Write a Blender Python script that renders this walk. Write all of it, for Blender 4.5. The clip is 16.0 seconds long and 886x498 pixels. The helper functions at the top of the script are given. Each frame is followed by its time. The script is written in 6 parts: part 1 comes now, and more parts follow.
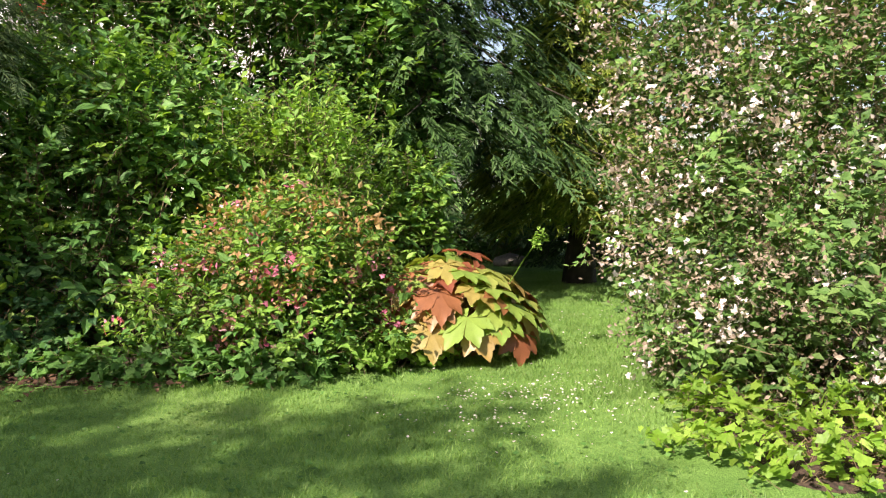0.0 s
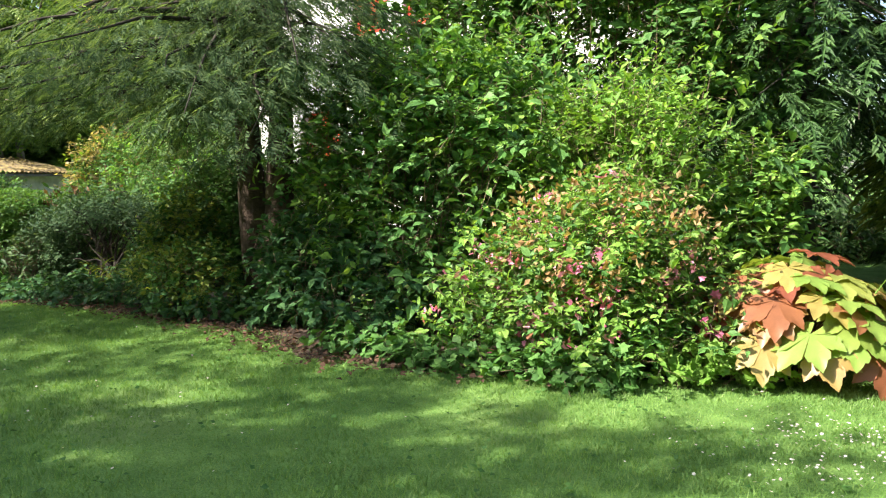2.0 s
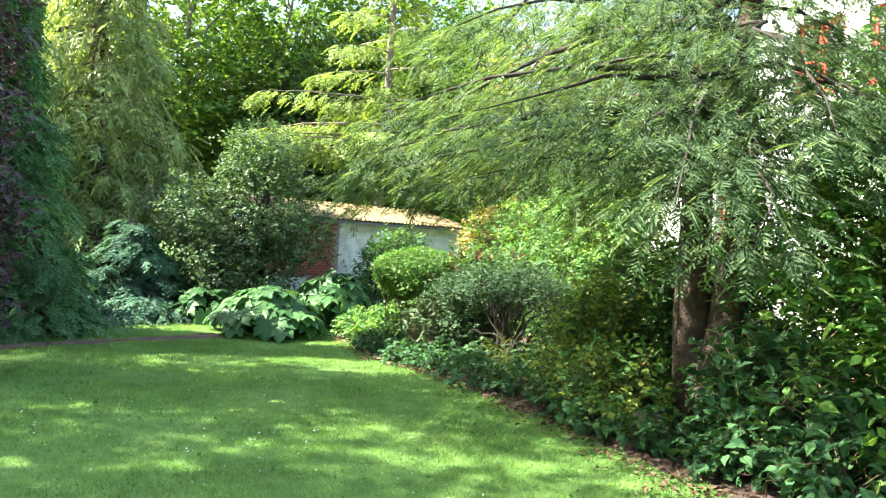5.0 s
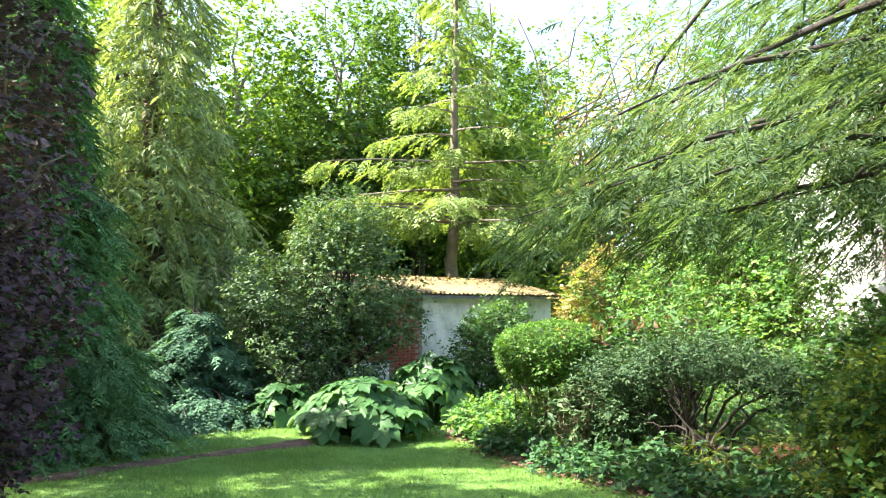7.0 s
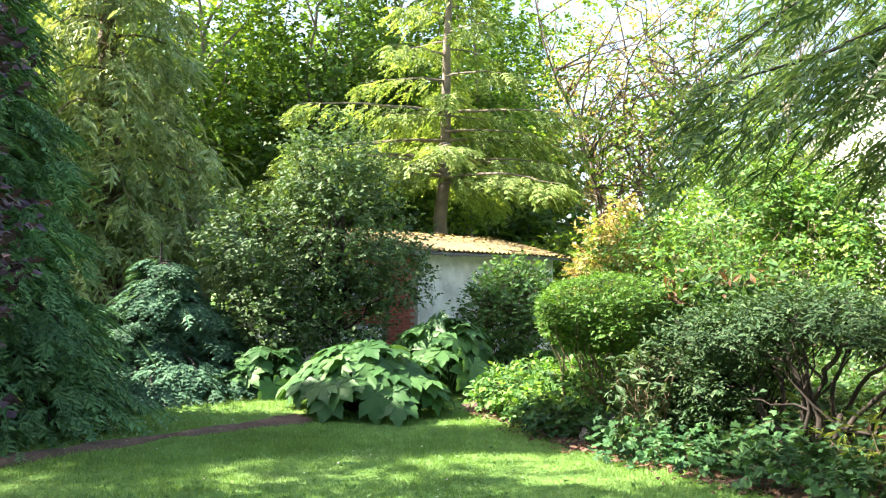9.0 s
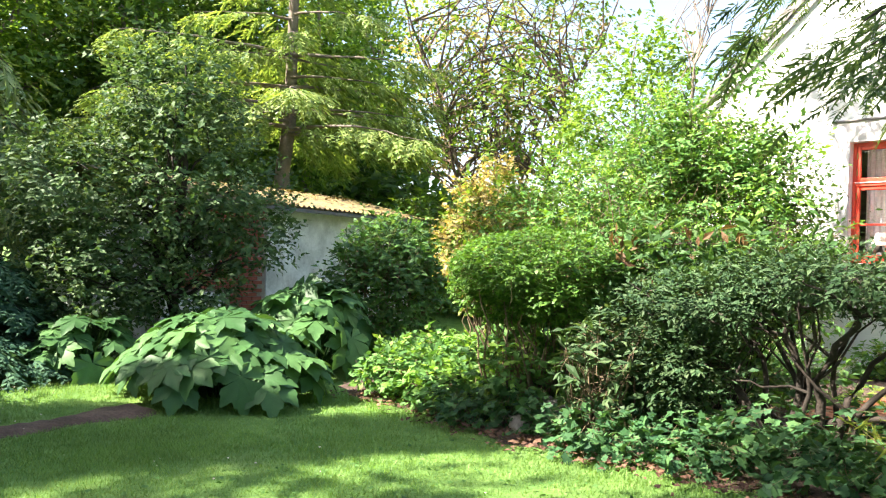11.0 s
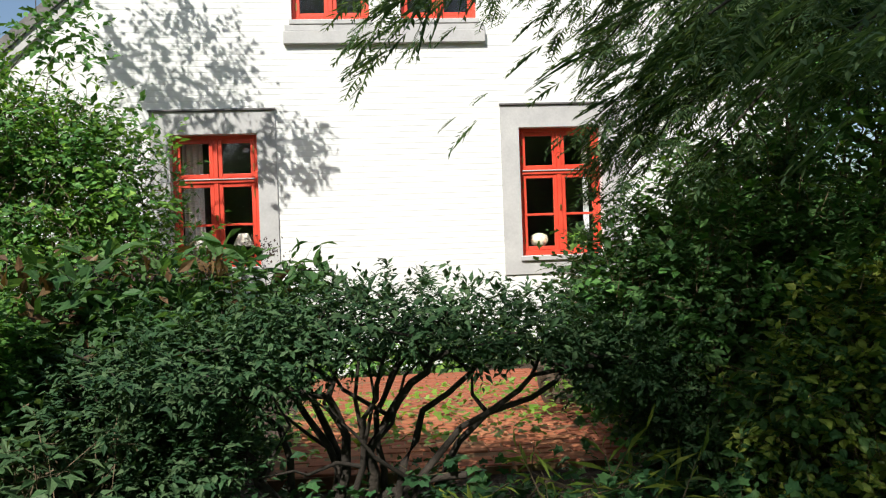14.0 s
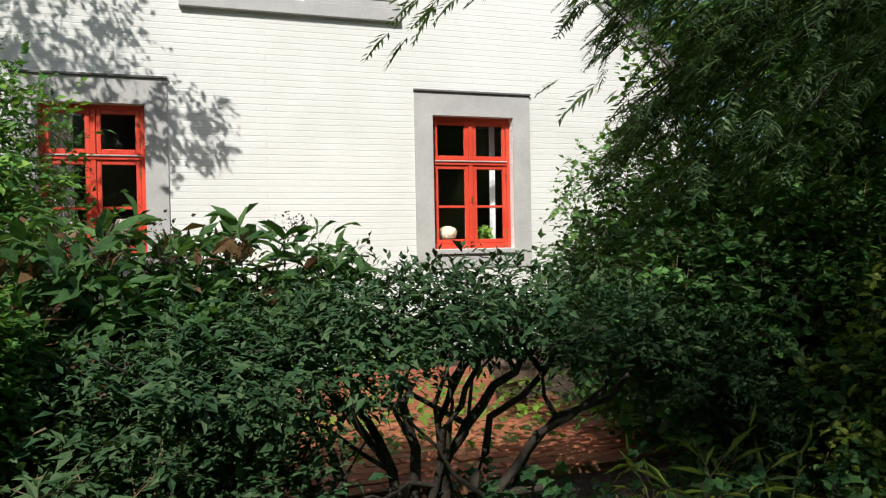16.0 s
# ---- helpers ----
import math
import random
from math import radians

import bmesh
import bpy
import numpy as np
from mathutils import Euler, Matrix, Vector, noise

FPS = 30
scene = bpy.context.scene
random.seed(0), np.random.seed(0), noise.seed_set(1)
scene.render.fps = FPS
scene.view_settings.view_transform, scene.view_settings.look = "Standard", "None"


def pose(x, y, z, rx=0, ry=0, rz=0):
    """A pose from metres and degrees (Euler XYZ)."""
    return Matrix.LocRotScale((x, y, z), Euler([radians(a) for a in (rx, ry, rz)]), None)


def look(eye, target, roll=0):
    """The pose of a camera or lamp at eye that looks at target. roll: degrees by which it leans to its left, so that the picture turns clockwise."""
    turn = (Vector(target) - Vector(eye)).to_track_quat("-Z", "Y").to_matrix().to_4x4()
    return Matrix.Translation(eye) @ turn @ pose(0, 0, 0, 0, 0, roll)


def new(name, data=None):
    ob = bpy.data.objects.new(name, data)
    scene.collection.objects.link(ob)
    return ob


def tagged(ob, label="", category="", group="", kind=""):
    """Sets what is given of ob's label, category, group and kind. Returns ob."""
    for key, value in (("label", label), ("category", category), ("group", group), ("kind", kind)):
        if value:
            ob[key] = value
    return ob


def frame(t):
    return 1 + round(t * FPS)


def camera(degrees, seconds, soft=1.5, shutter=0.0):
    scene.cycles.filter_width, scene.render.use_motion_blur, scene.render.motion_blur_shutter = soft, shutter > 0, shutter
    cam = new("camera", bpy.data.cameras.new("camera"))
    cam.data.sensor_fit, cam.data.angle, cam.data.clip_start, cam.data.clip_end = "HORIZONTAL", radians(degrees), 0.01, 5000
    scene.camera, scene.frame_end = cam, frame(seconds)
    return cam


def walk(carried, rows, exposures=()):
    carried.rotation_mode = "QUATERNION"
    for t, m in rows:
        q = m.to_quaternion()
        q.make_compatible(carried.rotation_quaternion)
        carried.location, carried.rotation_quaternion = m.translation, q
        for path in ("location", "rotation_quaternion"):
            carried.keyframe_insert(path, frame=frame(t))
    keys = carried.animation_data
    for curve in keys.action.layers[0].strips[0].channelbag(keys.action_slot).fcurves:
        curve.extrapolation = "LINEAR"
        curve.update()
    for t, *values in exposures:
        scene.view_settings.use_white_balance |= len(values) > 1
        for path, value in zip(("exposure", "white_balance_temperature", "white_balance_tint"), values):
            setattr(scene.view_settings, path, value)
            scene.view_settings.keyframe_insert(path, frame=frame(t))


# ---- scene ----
cam = camera(59.4, 16.0, soft=1.2)
PATH = [
    (0, (0.175, -0.03, 1.432), (-0.182, 1.932, 1.274), -0.8),
    (0.5, (0.326, 0.092, 1.419), (-0.196, 2.017, 1.268), -0.9),
    (1, (0.387, 0.33, 1.431), (-0.29, 2.207, 1.299), -0.6),
    (1.5, (0.457, 0.51, 1.442), (-0.545, 2.235, 1.295), -0.4),
    (2, (0.519, 0.623, 1.428), (-0.725, 2.181, 1.264), -1.5),
    (2.5, (0.459, 0.692, 1.456), (-0.951, 2.103, 1.306), -2.6),
    (2.6, (0.438, 0.706, 1.464), (-1.007, 2.083, 1.332), -2.5),
    (3, (0.21, 0.774, 1.573), (-1.358, 2.013, 1.51), -0.8),
    (3.5, (-0.109, 0.857, 1.659), (-1.806, 1.915, 1.624), 1.0),
    (4, (-0.403, 0.997, 1.779), (-2.206, 1.86, 1.728), 2.1),
    (4.5, (-0.845, 1.053, 1.813), (-2.653, 1.905, 1.735), 2.5),
    (5, (-1.399, 1.068, 1.75), (-3.2, 1.936, 1.72), 3.5),
    (5.2, (-1.657, 1.062, 1.732), (-3.471, 1.904, 1.724), 3.7),
    (7.3, (-4.342, 0.881, 1.69), (-6.173, 1.668, 1.86), -0.7),
    (7.5, (-4.546, 0.895, 1.655), (-6.37, 1.7, 1.82), -1.0),
    (8, (-5.079, 0.919, 1.624), (-6.89, 1.756, 1.764), -0.4),
    (8.2, (-5.272, 0.929, 1.587), (-7.086, 1.765, 1.704), 0.5),
    (10.3, (-7.558, 0.846, 1.356), (-9.312, 1.808, 1.358), 1.2),
    (10.5, (-7.698, 0.906, 1.337), (-9.418, 1.926, 1.343), 2.0),
    (11, (-8.173, 1.088, 1.274), (-9.717, 2.359, 1.292), 2.2),
    (11.5, (-8.684, 1.341, 1.218), (-9.939, 2.897, 1.272), 0.1),
    (11.6, (-8.814, 1.393, 1.218), (-9.985, 3.012, 1.281), 0.2),
    (12, (-9.182, 1.603, 1.274), (-10.047, 3.407, 1.296), 0.3),
    (12.5, (-9.603, 1.811, 1.375), (-10.161, 3.731, 1.335), -0.4),
    (13, (-9.957, 1.966, 1.488), (-10.231, 3.947, 1.45), -0.4),
    (13.5, (-10.247, 2.093, 1.543), (-10.244, 4.093, 1.526), -1.7),
    (14, (-10.614, 2.354, 1.571), (-10.425, 4.345, 1.564), -2.1),
    (14.5, (-10.979, 2.552, 1.569), (-10.677, 4.529, 1.578), -2.1),
    (15, (-11.357, 2.703, 1.55), (-10.892, 4.648, 1.542), -1.8),
    (15.5, (-11.656, 2.95, 1.522), (-11.051, 4.856, 1.493), -1.6),
    (16, (-11.796, 3.187, 1.525), (-11.133, 5.073, 1.501), -1.1),
]
EXPOSURES = [(0, 1.35, 7400, 18), (1.0, 1.45, 7300, 17), (2.0, 1.8, 6850, 11), (2.5, 1.98, 6750, 9), (3.4, 2.4, 6650, 10), (4.2, 2.85, 6550, 10), (5.2, 2.95, 6600, 10), (8.2, 2.8, 6850, 13), (10.5, 2.8, 7050, 16), (11.0, 2.55, 6950, 14),
             (12.0, 1.95, 6600, 9), (12.6, 1.65, 6500, 8), (13.1, 1.45, 6450, 7), (13.5, 1.08, 6400, 8), (14.2, 0.36, 6350, 7), (16, 0.15, 6350, 7)]
walk(cam, [(t, look(eye, target, roll)) for t, eye, target, roll in PATH], EXPOSURES)


# ---------------------------------------------------------------- light
SUN_EL, SUN_AZ = 43.0, 209.0          # degrees above the horizon; clockwise from +y
world = bpy.data.worlds.new("world")
scene.world = world
world.use_nodes = True
wn = world.node_tree
sky = wn.nodes.new("ShaderNodeTexSky")
sky.sky_type = "NISHITA"
sky.sun_disc = False
sky.sun_elevation, sky.sun_rotation = radians(SUN_EL), radians(SUN_AZ)
sky.air_density, sky.dust_density = 1.0, 2.0
wn.links.new(sky.outputs[0], wn.nodes["Background"].inputs[0])
wn.nodes["Background"].inputs[1].default_value = 0.095
sun = new("sun", bpy.data.lights.new("sun", "SUN"))
sun.data.energy, sun.data.angle, sun.data.color = 4.5, radians(0.6), (1.0, 0.95, 0.87)
az, el = radians(SUN_AZ), radians(SUN_EL)
SUN_DIR = Vector((math.sin(az) * math.cos(el), math.cos(az) * math.cos(el), math.sin(el)))
sun.matrix_world = look(SUN_DIR * 60, (0, 0, 0))

RNG = np.random.default_rng(7)


# ---------------------------------------------------------------- materials
def nodes_of(name):
    m = bpy.data.materials.new(name)
    m.use_nodes = True
    t = m.node_tree
    return m, t, t.nodes["Principled BSDF"]


def ramp(t, fac, stops):
    r = t.nodes.new("ShaderNodeValToRGB")
    while len(r.color_ramp.elements) < len(stops):
        r.color_ramp.elements.new(0.5)
    for e, (p, c) in zip(r.color_ramp.elements, stops):
        e.position, e.color = p, (*c, 1)
    t.links.new(fac, r.inputs[0])
    return r.outputs[0]


def noise_tex(t, scale, detail=4.0, rough=0.55, coords="Object"):
    co = t.nodes.new("ShaderNodeTexCoord")
    n = t.nodes.new("ShaderNodeTexNoise")
    n.inputs["Scale"].default_value, n.inputs["Detail"].default_value = scale, detail
    n.inputs["Roughness"].default_value = rough
    t.links.new(co.outputs[coords], n.inputs["Vector"])
    return n.outputs["Fac"]


def mix_col(t, a, b, fac, mode="MIX"):
    m = t.nodes.new("ShaderNodeMix")
    m.data_type, m.blend_type = "RGBA", mode
    for s, v in ((0, fac), (6, a), (7, b)):
        if hasattr(v, "default_value") or hasattr(v, "links"):
            t.links.new(v, m.inputs[s])
        else:
            m.inputs[s].default_value = v if s == 0 else (*v, 1)
    return m.outputs[2]


def bump(t, height, bsdf, strength=0.4, dist=0.01):
    b = t.nodes.new("ShaderNodeBump")
    b.inputs["Strength"].default_value, b.inputs["Distance"].default_value = strength, dist
    t.links.new(height, b.inputs["Height"])
    t.links.new(b.outputs[0], bsdf.inputs["Normal"])


def leaf_mat(name, stops, rough=0.5, through_light=0.35, patch=0.35, per_object=False, gloss=0.35):
    """Foliage: the colour varies from leaf to leaf and in drifts across the plant."""
    m, t, b = nodes_of(name)
    if per_object:
        rnd = t.nodes.new("ShaderNodeObjectInfo").outputs["Random"]
    else:
        rnd = t.nodes.new("ShaderNodeNewGeometry").outputs["Random Per Island"]
    col = ramp(t, rnd, stops)
    drift = ramp(t, noise_tex(t, 1.7, 2.0), [(0.3, (1 - patch,) * 3), (0.7, (1 + patch * 0.4,) * 3)])
    col = mix_col(t, col, drift, 1.0, "MULTIPLY")
    vein = ramp(t, noise_tex(t, 60.0, 2.0), [(0.3, (0.82, 0.82, 0.82)), (0.7, (1.1, 1.1, 1.1))])
    col = mix_col(t, col, vein, 1.0, "MULTIPLY")
    t.links.new(col, b.inputs["Base Color"])
    b.inputs["Roughness"].default_value = rough
    b.inputs["Specular IOR Level"].default_value = gloss
    tr = t.nodes.new("ShaderNodeBsdfTranslucent")
    warm = mix_col(t, col, (1.35, 1.3, 0.55), 1.0, "MULTIPLY")
    t.links.new(warm, tr.inputs[0])
    mx = t.nodes.new("ShaderNodeMixShader")
    mx.inputs[0].default_value = through_light
    t.links.new(b.outputs[0], mx.inputs[1])
    t.links.new(tr.outputs[0], mx.inputs[2])
    t.links.new(mx.outputs[0], t.nodes["Material Output"].inputs[0])
    return m


def surface(name, stops, scale, rough=0.8, fine=40.0, bump_s=0.4, bump_d=0.01, metal=0.0, fine_amt=0.2):
    m, t, b = nodes_of(name)
    col = ramp(t, noise_tex(t, scale, 5.0), stops)
    f = noise_tex(t, fine, 4.0)
    col = mix_col(t, col, ramp(t, f, [(0.25, (1 - fine_amt,) * 3), (0.75, (1 + fine_amt,) * 3)]), 1.0, "MULTIPLY")
    t.links.new(col, b.inputs["Base Color"])
    b.inputs["Roughness"].default_value, b.inputs["Metallic"].default_value = rough, metal
    bump(t, f, b, bump_s, bump_d)
    return m


def greens(a, b, c):
    return [(0.0, a), (0.5, b), (1.0, c)]


M_MID = leaf_mat("leaf_mid_green", greens((0.055, 0.15, 0.036), (0.095, 0.235, 0.056), (0.17, 0.34, 0.095)), 0.55, 0.3, gloss=0.25)
M_LIGHT = leaf_mat("leaf_light_green", greens((0.125, 0.27, 0.045), (0.20, 0.38, 0.068), (0.31, 0.50, 0.11)), 0.55, 0.36, gloss=0.25)
M_DARK = leaf_mat("leaf_dark_green", greens((0.046, 0.118, 0.04), (0.078, 0.172, 0.056), (0.14, 0.25, 0.085)), 0.55, 0.36, gloss=0.2)
M_GREY = leaf_mat("leaf_grey_green", greens((0.048, 0.105, 0.042), (0.084, 0.158, 0.064), (0.148, 0.225, 0.10)), 0.55, 0.3, gloss=0.2)
M_ROSE = leaf_mat("leaf_rose", greens((0.065, 0.15, 0.04), (0.11, 0.225, 0.06), (0.19, 0.31, 0.09)), 0.55, 0.28, gloss=0.25)
M_BUD = leaf_mat("bud_brown_pink", greens((0.22, 0.165, 0.125), (0.31, 0.245, 0.19), (0.40, 0.335, 0.28)), 0.7, 0.2)
M_WHITE = leaf_mat("petal_white", greens((0.58, 0.47, 0.52), (0.70, 0.62, 0.65), (0.82, 0.78, 0.79)), 0.6, 0.3, 0.05)
M_PINK = leaf_mat("petal_pink", greens((0.62, 0.12, 0.26), (0.75, 0.26, 0.40), (0.85, 0.48, 0.56)), 0.6, 0.3, 0.1)
M_RED_TIP = leaf_mat("leaf_red_tips", greens((0.36, 0.20, 0.09), (0.44, 0.27, 0.13), (0.46, 0.34, 0.15)), 0.5, 0.3)
M_ROD_RED = leaf_mat("rodgersia_red_green", [(0.0, (0.25, 0.075, 0.045)), (0.22, (0.32, 0.14, 0.065)), (0.42, (0.36, 0.29, 0.09)),
                                           (0.65, (0.27, 0.36, 0.08)), (1.0, (0.20, 0.34, 0.07))], 0.4, 0.3, 0.2, True)
M_ROD_GREEN = leaf_mat("rodgersia_green", greens((0.04, 0.112, 0.036), (0.066, 0.168, 0.052), (0.105, 0.23, 0.072)), 0.5, 0.22, 0.25, True, 0.2)
M_HEM = leaf_mat("hemlock_needles", greens((0.052, 0.10, 0.05), (0.088, 0.152, 0.074), (0.175, 0.25, 0.115)), 0.65, 0.46, gloss=0.12)
M_HEM_DARK = leaf_mat("dark_conifer_needles", greens((0.026, 0.07, 0.02), (0.046, 0.11, 0.03), (0.09, 0.18, 0.05)), 0.5, 0.2)
M_CYPRESS = leaf_mat("cypress_scales", greens((0.07, 0.175, 0.08), (0.115, 0.255, 0.112), (0.18, 0.35, 0.15)), 0.65, 0.3, gloss=0.12)
M_GOLD = leaf_mat("golden_conifer_needles", greens((0.12, 0.20, 0.04), (0.20, 0.28, 0.05), (0.32, 0.38, 0.08)), 0.5, 0.35)
M_JUN = leaf_mat("juniper_blue_green", greens((0.045, 0.12, 0.075), (0.075, 0.17, 0.10), (0.125, 0.245, 0.14)), 0.65, 0.25, gloss=0.12)
M_PURPLE = leaf_mat("copper_beech_purple", greens((0.045, 0.027, 0.042), (0.075, 0.045, 0.062), (0.125, 0.075, 0.09)), 0.55, 0.15, gloss=0.25)
M_FAR = leaf_mat("far_leaf_yellow_green", greens((0.075, 0.165, 0.028), (0.14, 0.26, 0.04), (0.27, 0.40, 0.07)), 0.5, 0.42)
M_FAR_MID = leaf_mat("far_leaf_green", greens((0.05, 0.12, 0.025), (0.09, 0.18, 0.035), (0.15, 0.26, 0.05)), 0.5, 0.45)
M_LARCH = leaf_mat("larch_needles", greens((0.15, 0.25, 0.065), (0.24, 0.35, 0.095), (0.37, 0.46, 0.15)), 0.5, 0.4)
M_SPRUCE = leaf_mat("spruce_needles", greens((0.15, 0.24, 0.09), (0.25, 0.33, 0.13), (0.38, 0.44, 0.18)), 0.5, 0.35)
M_BROWN_LEAF = leaf_mat("leaf_bronze_tips", greens((0.10, 0.055, 0.03), (0.16, 0.09, 0.045), (0.22, 0.14, 0.06)), 0.5, 0.25)
M_BUFF = leaf_mat("leaf_buff_young", greens((0.30, 0.24, 0.09), (0.42, 0.34, 0.14), (0.46, 0.40, 0.18)), 0.5, 0.4)
M_YELLOW = leaf_mat("leaf_yellow_variegated", greens((0.13, 0.21, 0.032), (0.23, 0.31, 0.05), (0.38, 0.44, 0.09)), 0.45, 0.35)
M_IVY = leaf_mat("ground_cover_leaf", greens((0.032, 0.09, 0.04), (0.055, 0.145, 0.055), (0.10, 0.215, 0.072)), 0.6, 0.25, gloss=0.15)
M_BRIGHT_GC = leaf_mat("bright_ground_cover", greens((0.13, 0.27, 0.03), (0.2, 0.36, 0.045), (0.29, 0.45, 0.08)), 0.5, 0.4)
M_LITTER = leaf_mat("dead_leaf", greens((0.07, 0.035, 0.022), (0.13, 0.065, 0.04), (0.21, 0.125, 0.075)), 0.8, 0.1)
M_BLADE = leaf_mat("grass_blade", greens((0.13, 0.265, 0.066), (0.185, 0.335, 0.088), (0.265, 0.415, 0.135)), 0.55, 0.4, 0.25)
M_ARCH = leaf_mat("leaf_small_evergreen", greens((0.028, 0.072, 0.03), (0.055, 0.115, 0.048), (0.108, 0.172, 0.078)), 0.6, 0.2, gloss=0.16)
M_MOUND = leaf_mat("leaf_clipped_green", greens((0.052, 0.14, 0.024), (0.09, 0.205, 0.035), (0.155, 0.295, 0.055)), 0.5, 0.35, 0.15)
M_MOSS = leaf_mat("roof_moss", greens((0.14, 0.10, 0.04), (0.26, 0.19, 0.075), (0.36, 0.29, 0.11)), 0.9, 0.05, gloss=0.1)
M_SEED = leaf_mat("seed_head_dark", greens((0.035, 0.02, 0.018), (0.06, 0.035, 0.03), (0.09, 0.05, 0.04)), 0.7, 0.1)
M_BARK = surface("bark_brown", [(0.3, (0.07, 0.045, 0.03)), (0.7, (0.17, 0.12, 0.085))], 6.0, 0.9, 35.0, 0.9, 0.02)
M_BARK_DARK = surface("bark_dark", [(0.3, (0.018, 0.014, 0.01)), (0.7, (0.05, 0.038, 0.028))], 6.0, 0.9, 40.0, 0.8, 0.015)
M_BARK_HEM = surface("hemlock_bark", [(0.3, (0.035, 0.022, 0.015)), (0.7, (0.095, 0.06, 0.042))], 6.0, 0.92, 30.0, 1.0, 0.025)
M_BARK_GREY = surface("bark_grey", [(0.3, (0.12, 0.10, 0.08)), (0.7, (0.26, 0.21, 0.17))], 4.0, 0.9, 25.0, 0.8, 0.02)
M_TWIG = surface("twig_brown", [(0.3, (0.09, 0.06, 0.035)), (0.7, (0.19, 0.14, 0.08))], 8.0, 0.85, 60.0)
M_SOIL = surface("soil", [(0.3, (0.035, 0.022, 0.015)), (0.7, (0.10, 0.062, 0.042))], 3.0, 0.95, 30.0, 1.0, 0.04, 0, 0.4)
M_STONE = surface("stone", [(0.3, (0.12, 0.11, 0.10)), (0.7, (0.26, 0.24, 0.21))], 5.0, 0.9, 40.0, 0.7, 0.02)
M_RED = surface("red_paint", [(0.3, (0.62, 0.055, 0.03)), (0.7, (0.72, 0.085, 0.045))], 3.0, 0.38, 60.0, 0.12, 0.002, 0, 0.06)
M_PLASTER = surface("grey_plaster", [(0.3, (0.42, 0.41, 0.41)), (0.7, (0.52, 0.51, 0.50))], 2.5, 0.85, 30.0, 0.35, 0.006, 0, 0.06)
M_COPING = surface("dark_coping", [(0.3, (0.09, 0.085, 0.085)), (0.7, (0.17, 0.16, 0.16))], 4.0, 0.8)
M_ROOF = surface("mossy_roof", [(0.35, (0.07, 0.055, 0.035)), (0.5, (0.19, 0.14, 0.06)), (0.65, (0.28, 0.22, 0.08))], 5.0, 0.95, 18.0, 1.0, 0.04, 0, 0.3)
M_TILE = surface("grey_roof", [(0.3, (0.12, 0.11, 0.11)), (0.7, (0.2, 0.19, 0.18))], 3.0, 0.8)
M_SHED_WHITE = surface("flaking_whitewash", [(0.35, (0.46, 0.47, 0.48)), (0.6, (0.72, 0.73, 0.74))], 3.0, 0.9, 22.0, 0.5, 0.01, 0, 0.12)
M_BRICK = surface("red_brick", [(0.3, (0.20, 0.05, 0.035)), (0.7, (0.33, 0.09, 0.06))], 5.0, 0.9, 40.0, 0.6, 0.01)
M_MORTAR = surface("mortar", [(0.3, (0.20, 0.17, 0.15)), (0.7, (0.30, 0.27, 0.24))], 8.0, 0.95)
# indoor surfaces: the unlit room's shade is put into this dark colour
M_ROOM_GLOOM = surface("room_gloom_colour", [(0.3, (0.10, 0.09, 0.085)), (0.7, (0.14, 0.13, 0.12))], 2.0, 0.9)
M_CURTAIN = surface("white_curtain", [(0.3, (0.62, 0.64, 0.66)), (0.7, (0.74, 0.75, 0.76))], 6.0, 0.9)
M_SHADE = surface("lamp_shade_linen", [(0.3, (0.62, 0.58, 0.52)), (0.7, (0.72, 0.68, 0.62))], 6.0, 0.9)
M_POT = surface("terracotta", [(0.3, (0.34, 0.14, 0.08)), (0.7, (0.45, 0.21, 0.13))], 5.0, 0.85)
M_BRASS = surface("brass", [(0.3, (0.45, 0.32, 0.12)), (0.7, (0.55, 0.40, 0.16))], 5.0, 0.35, 40.0, 0.1, 0.002, 1.0)
M_CACTUS = surface("pale_cactus", [(0.3, (0.42, 0.42, 0.30)), (0.7, (0.60, 0.58, 0.44))], 20.0, 0.8)


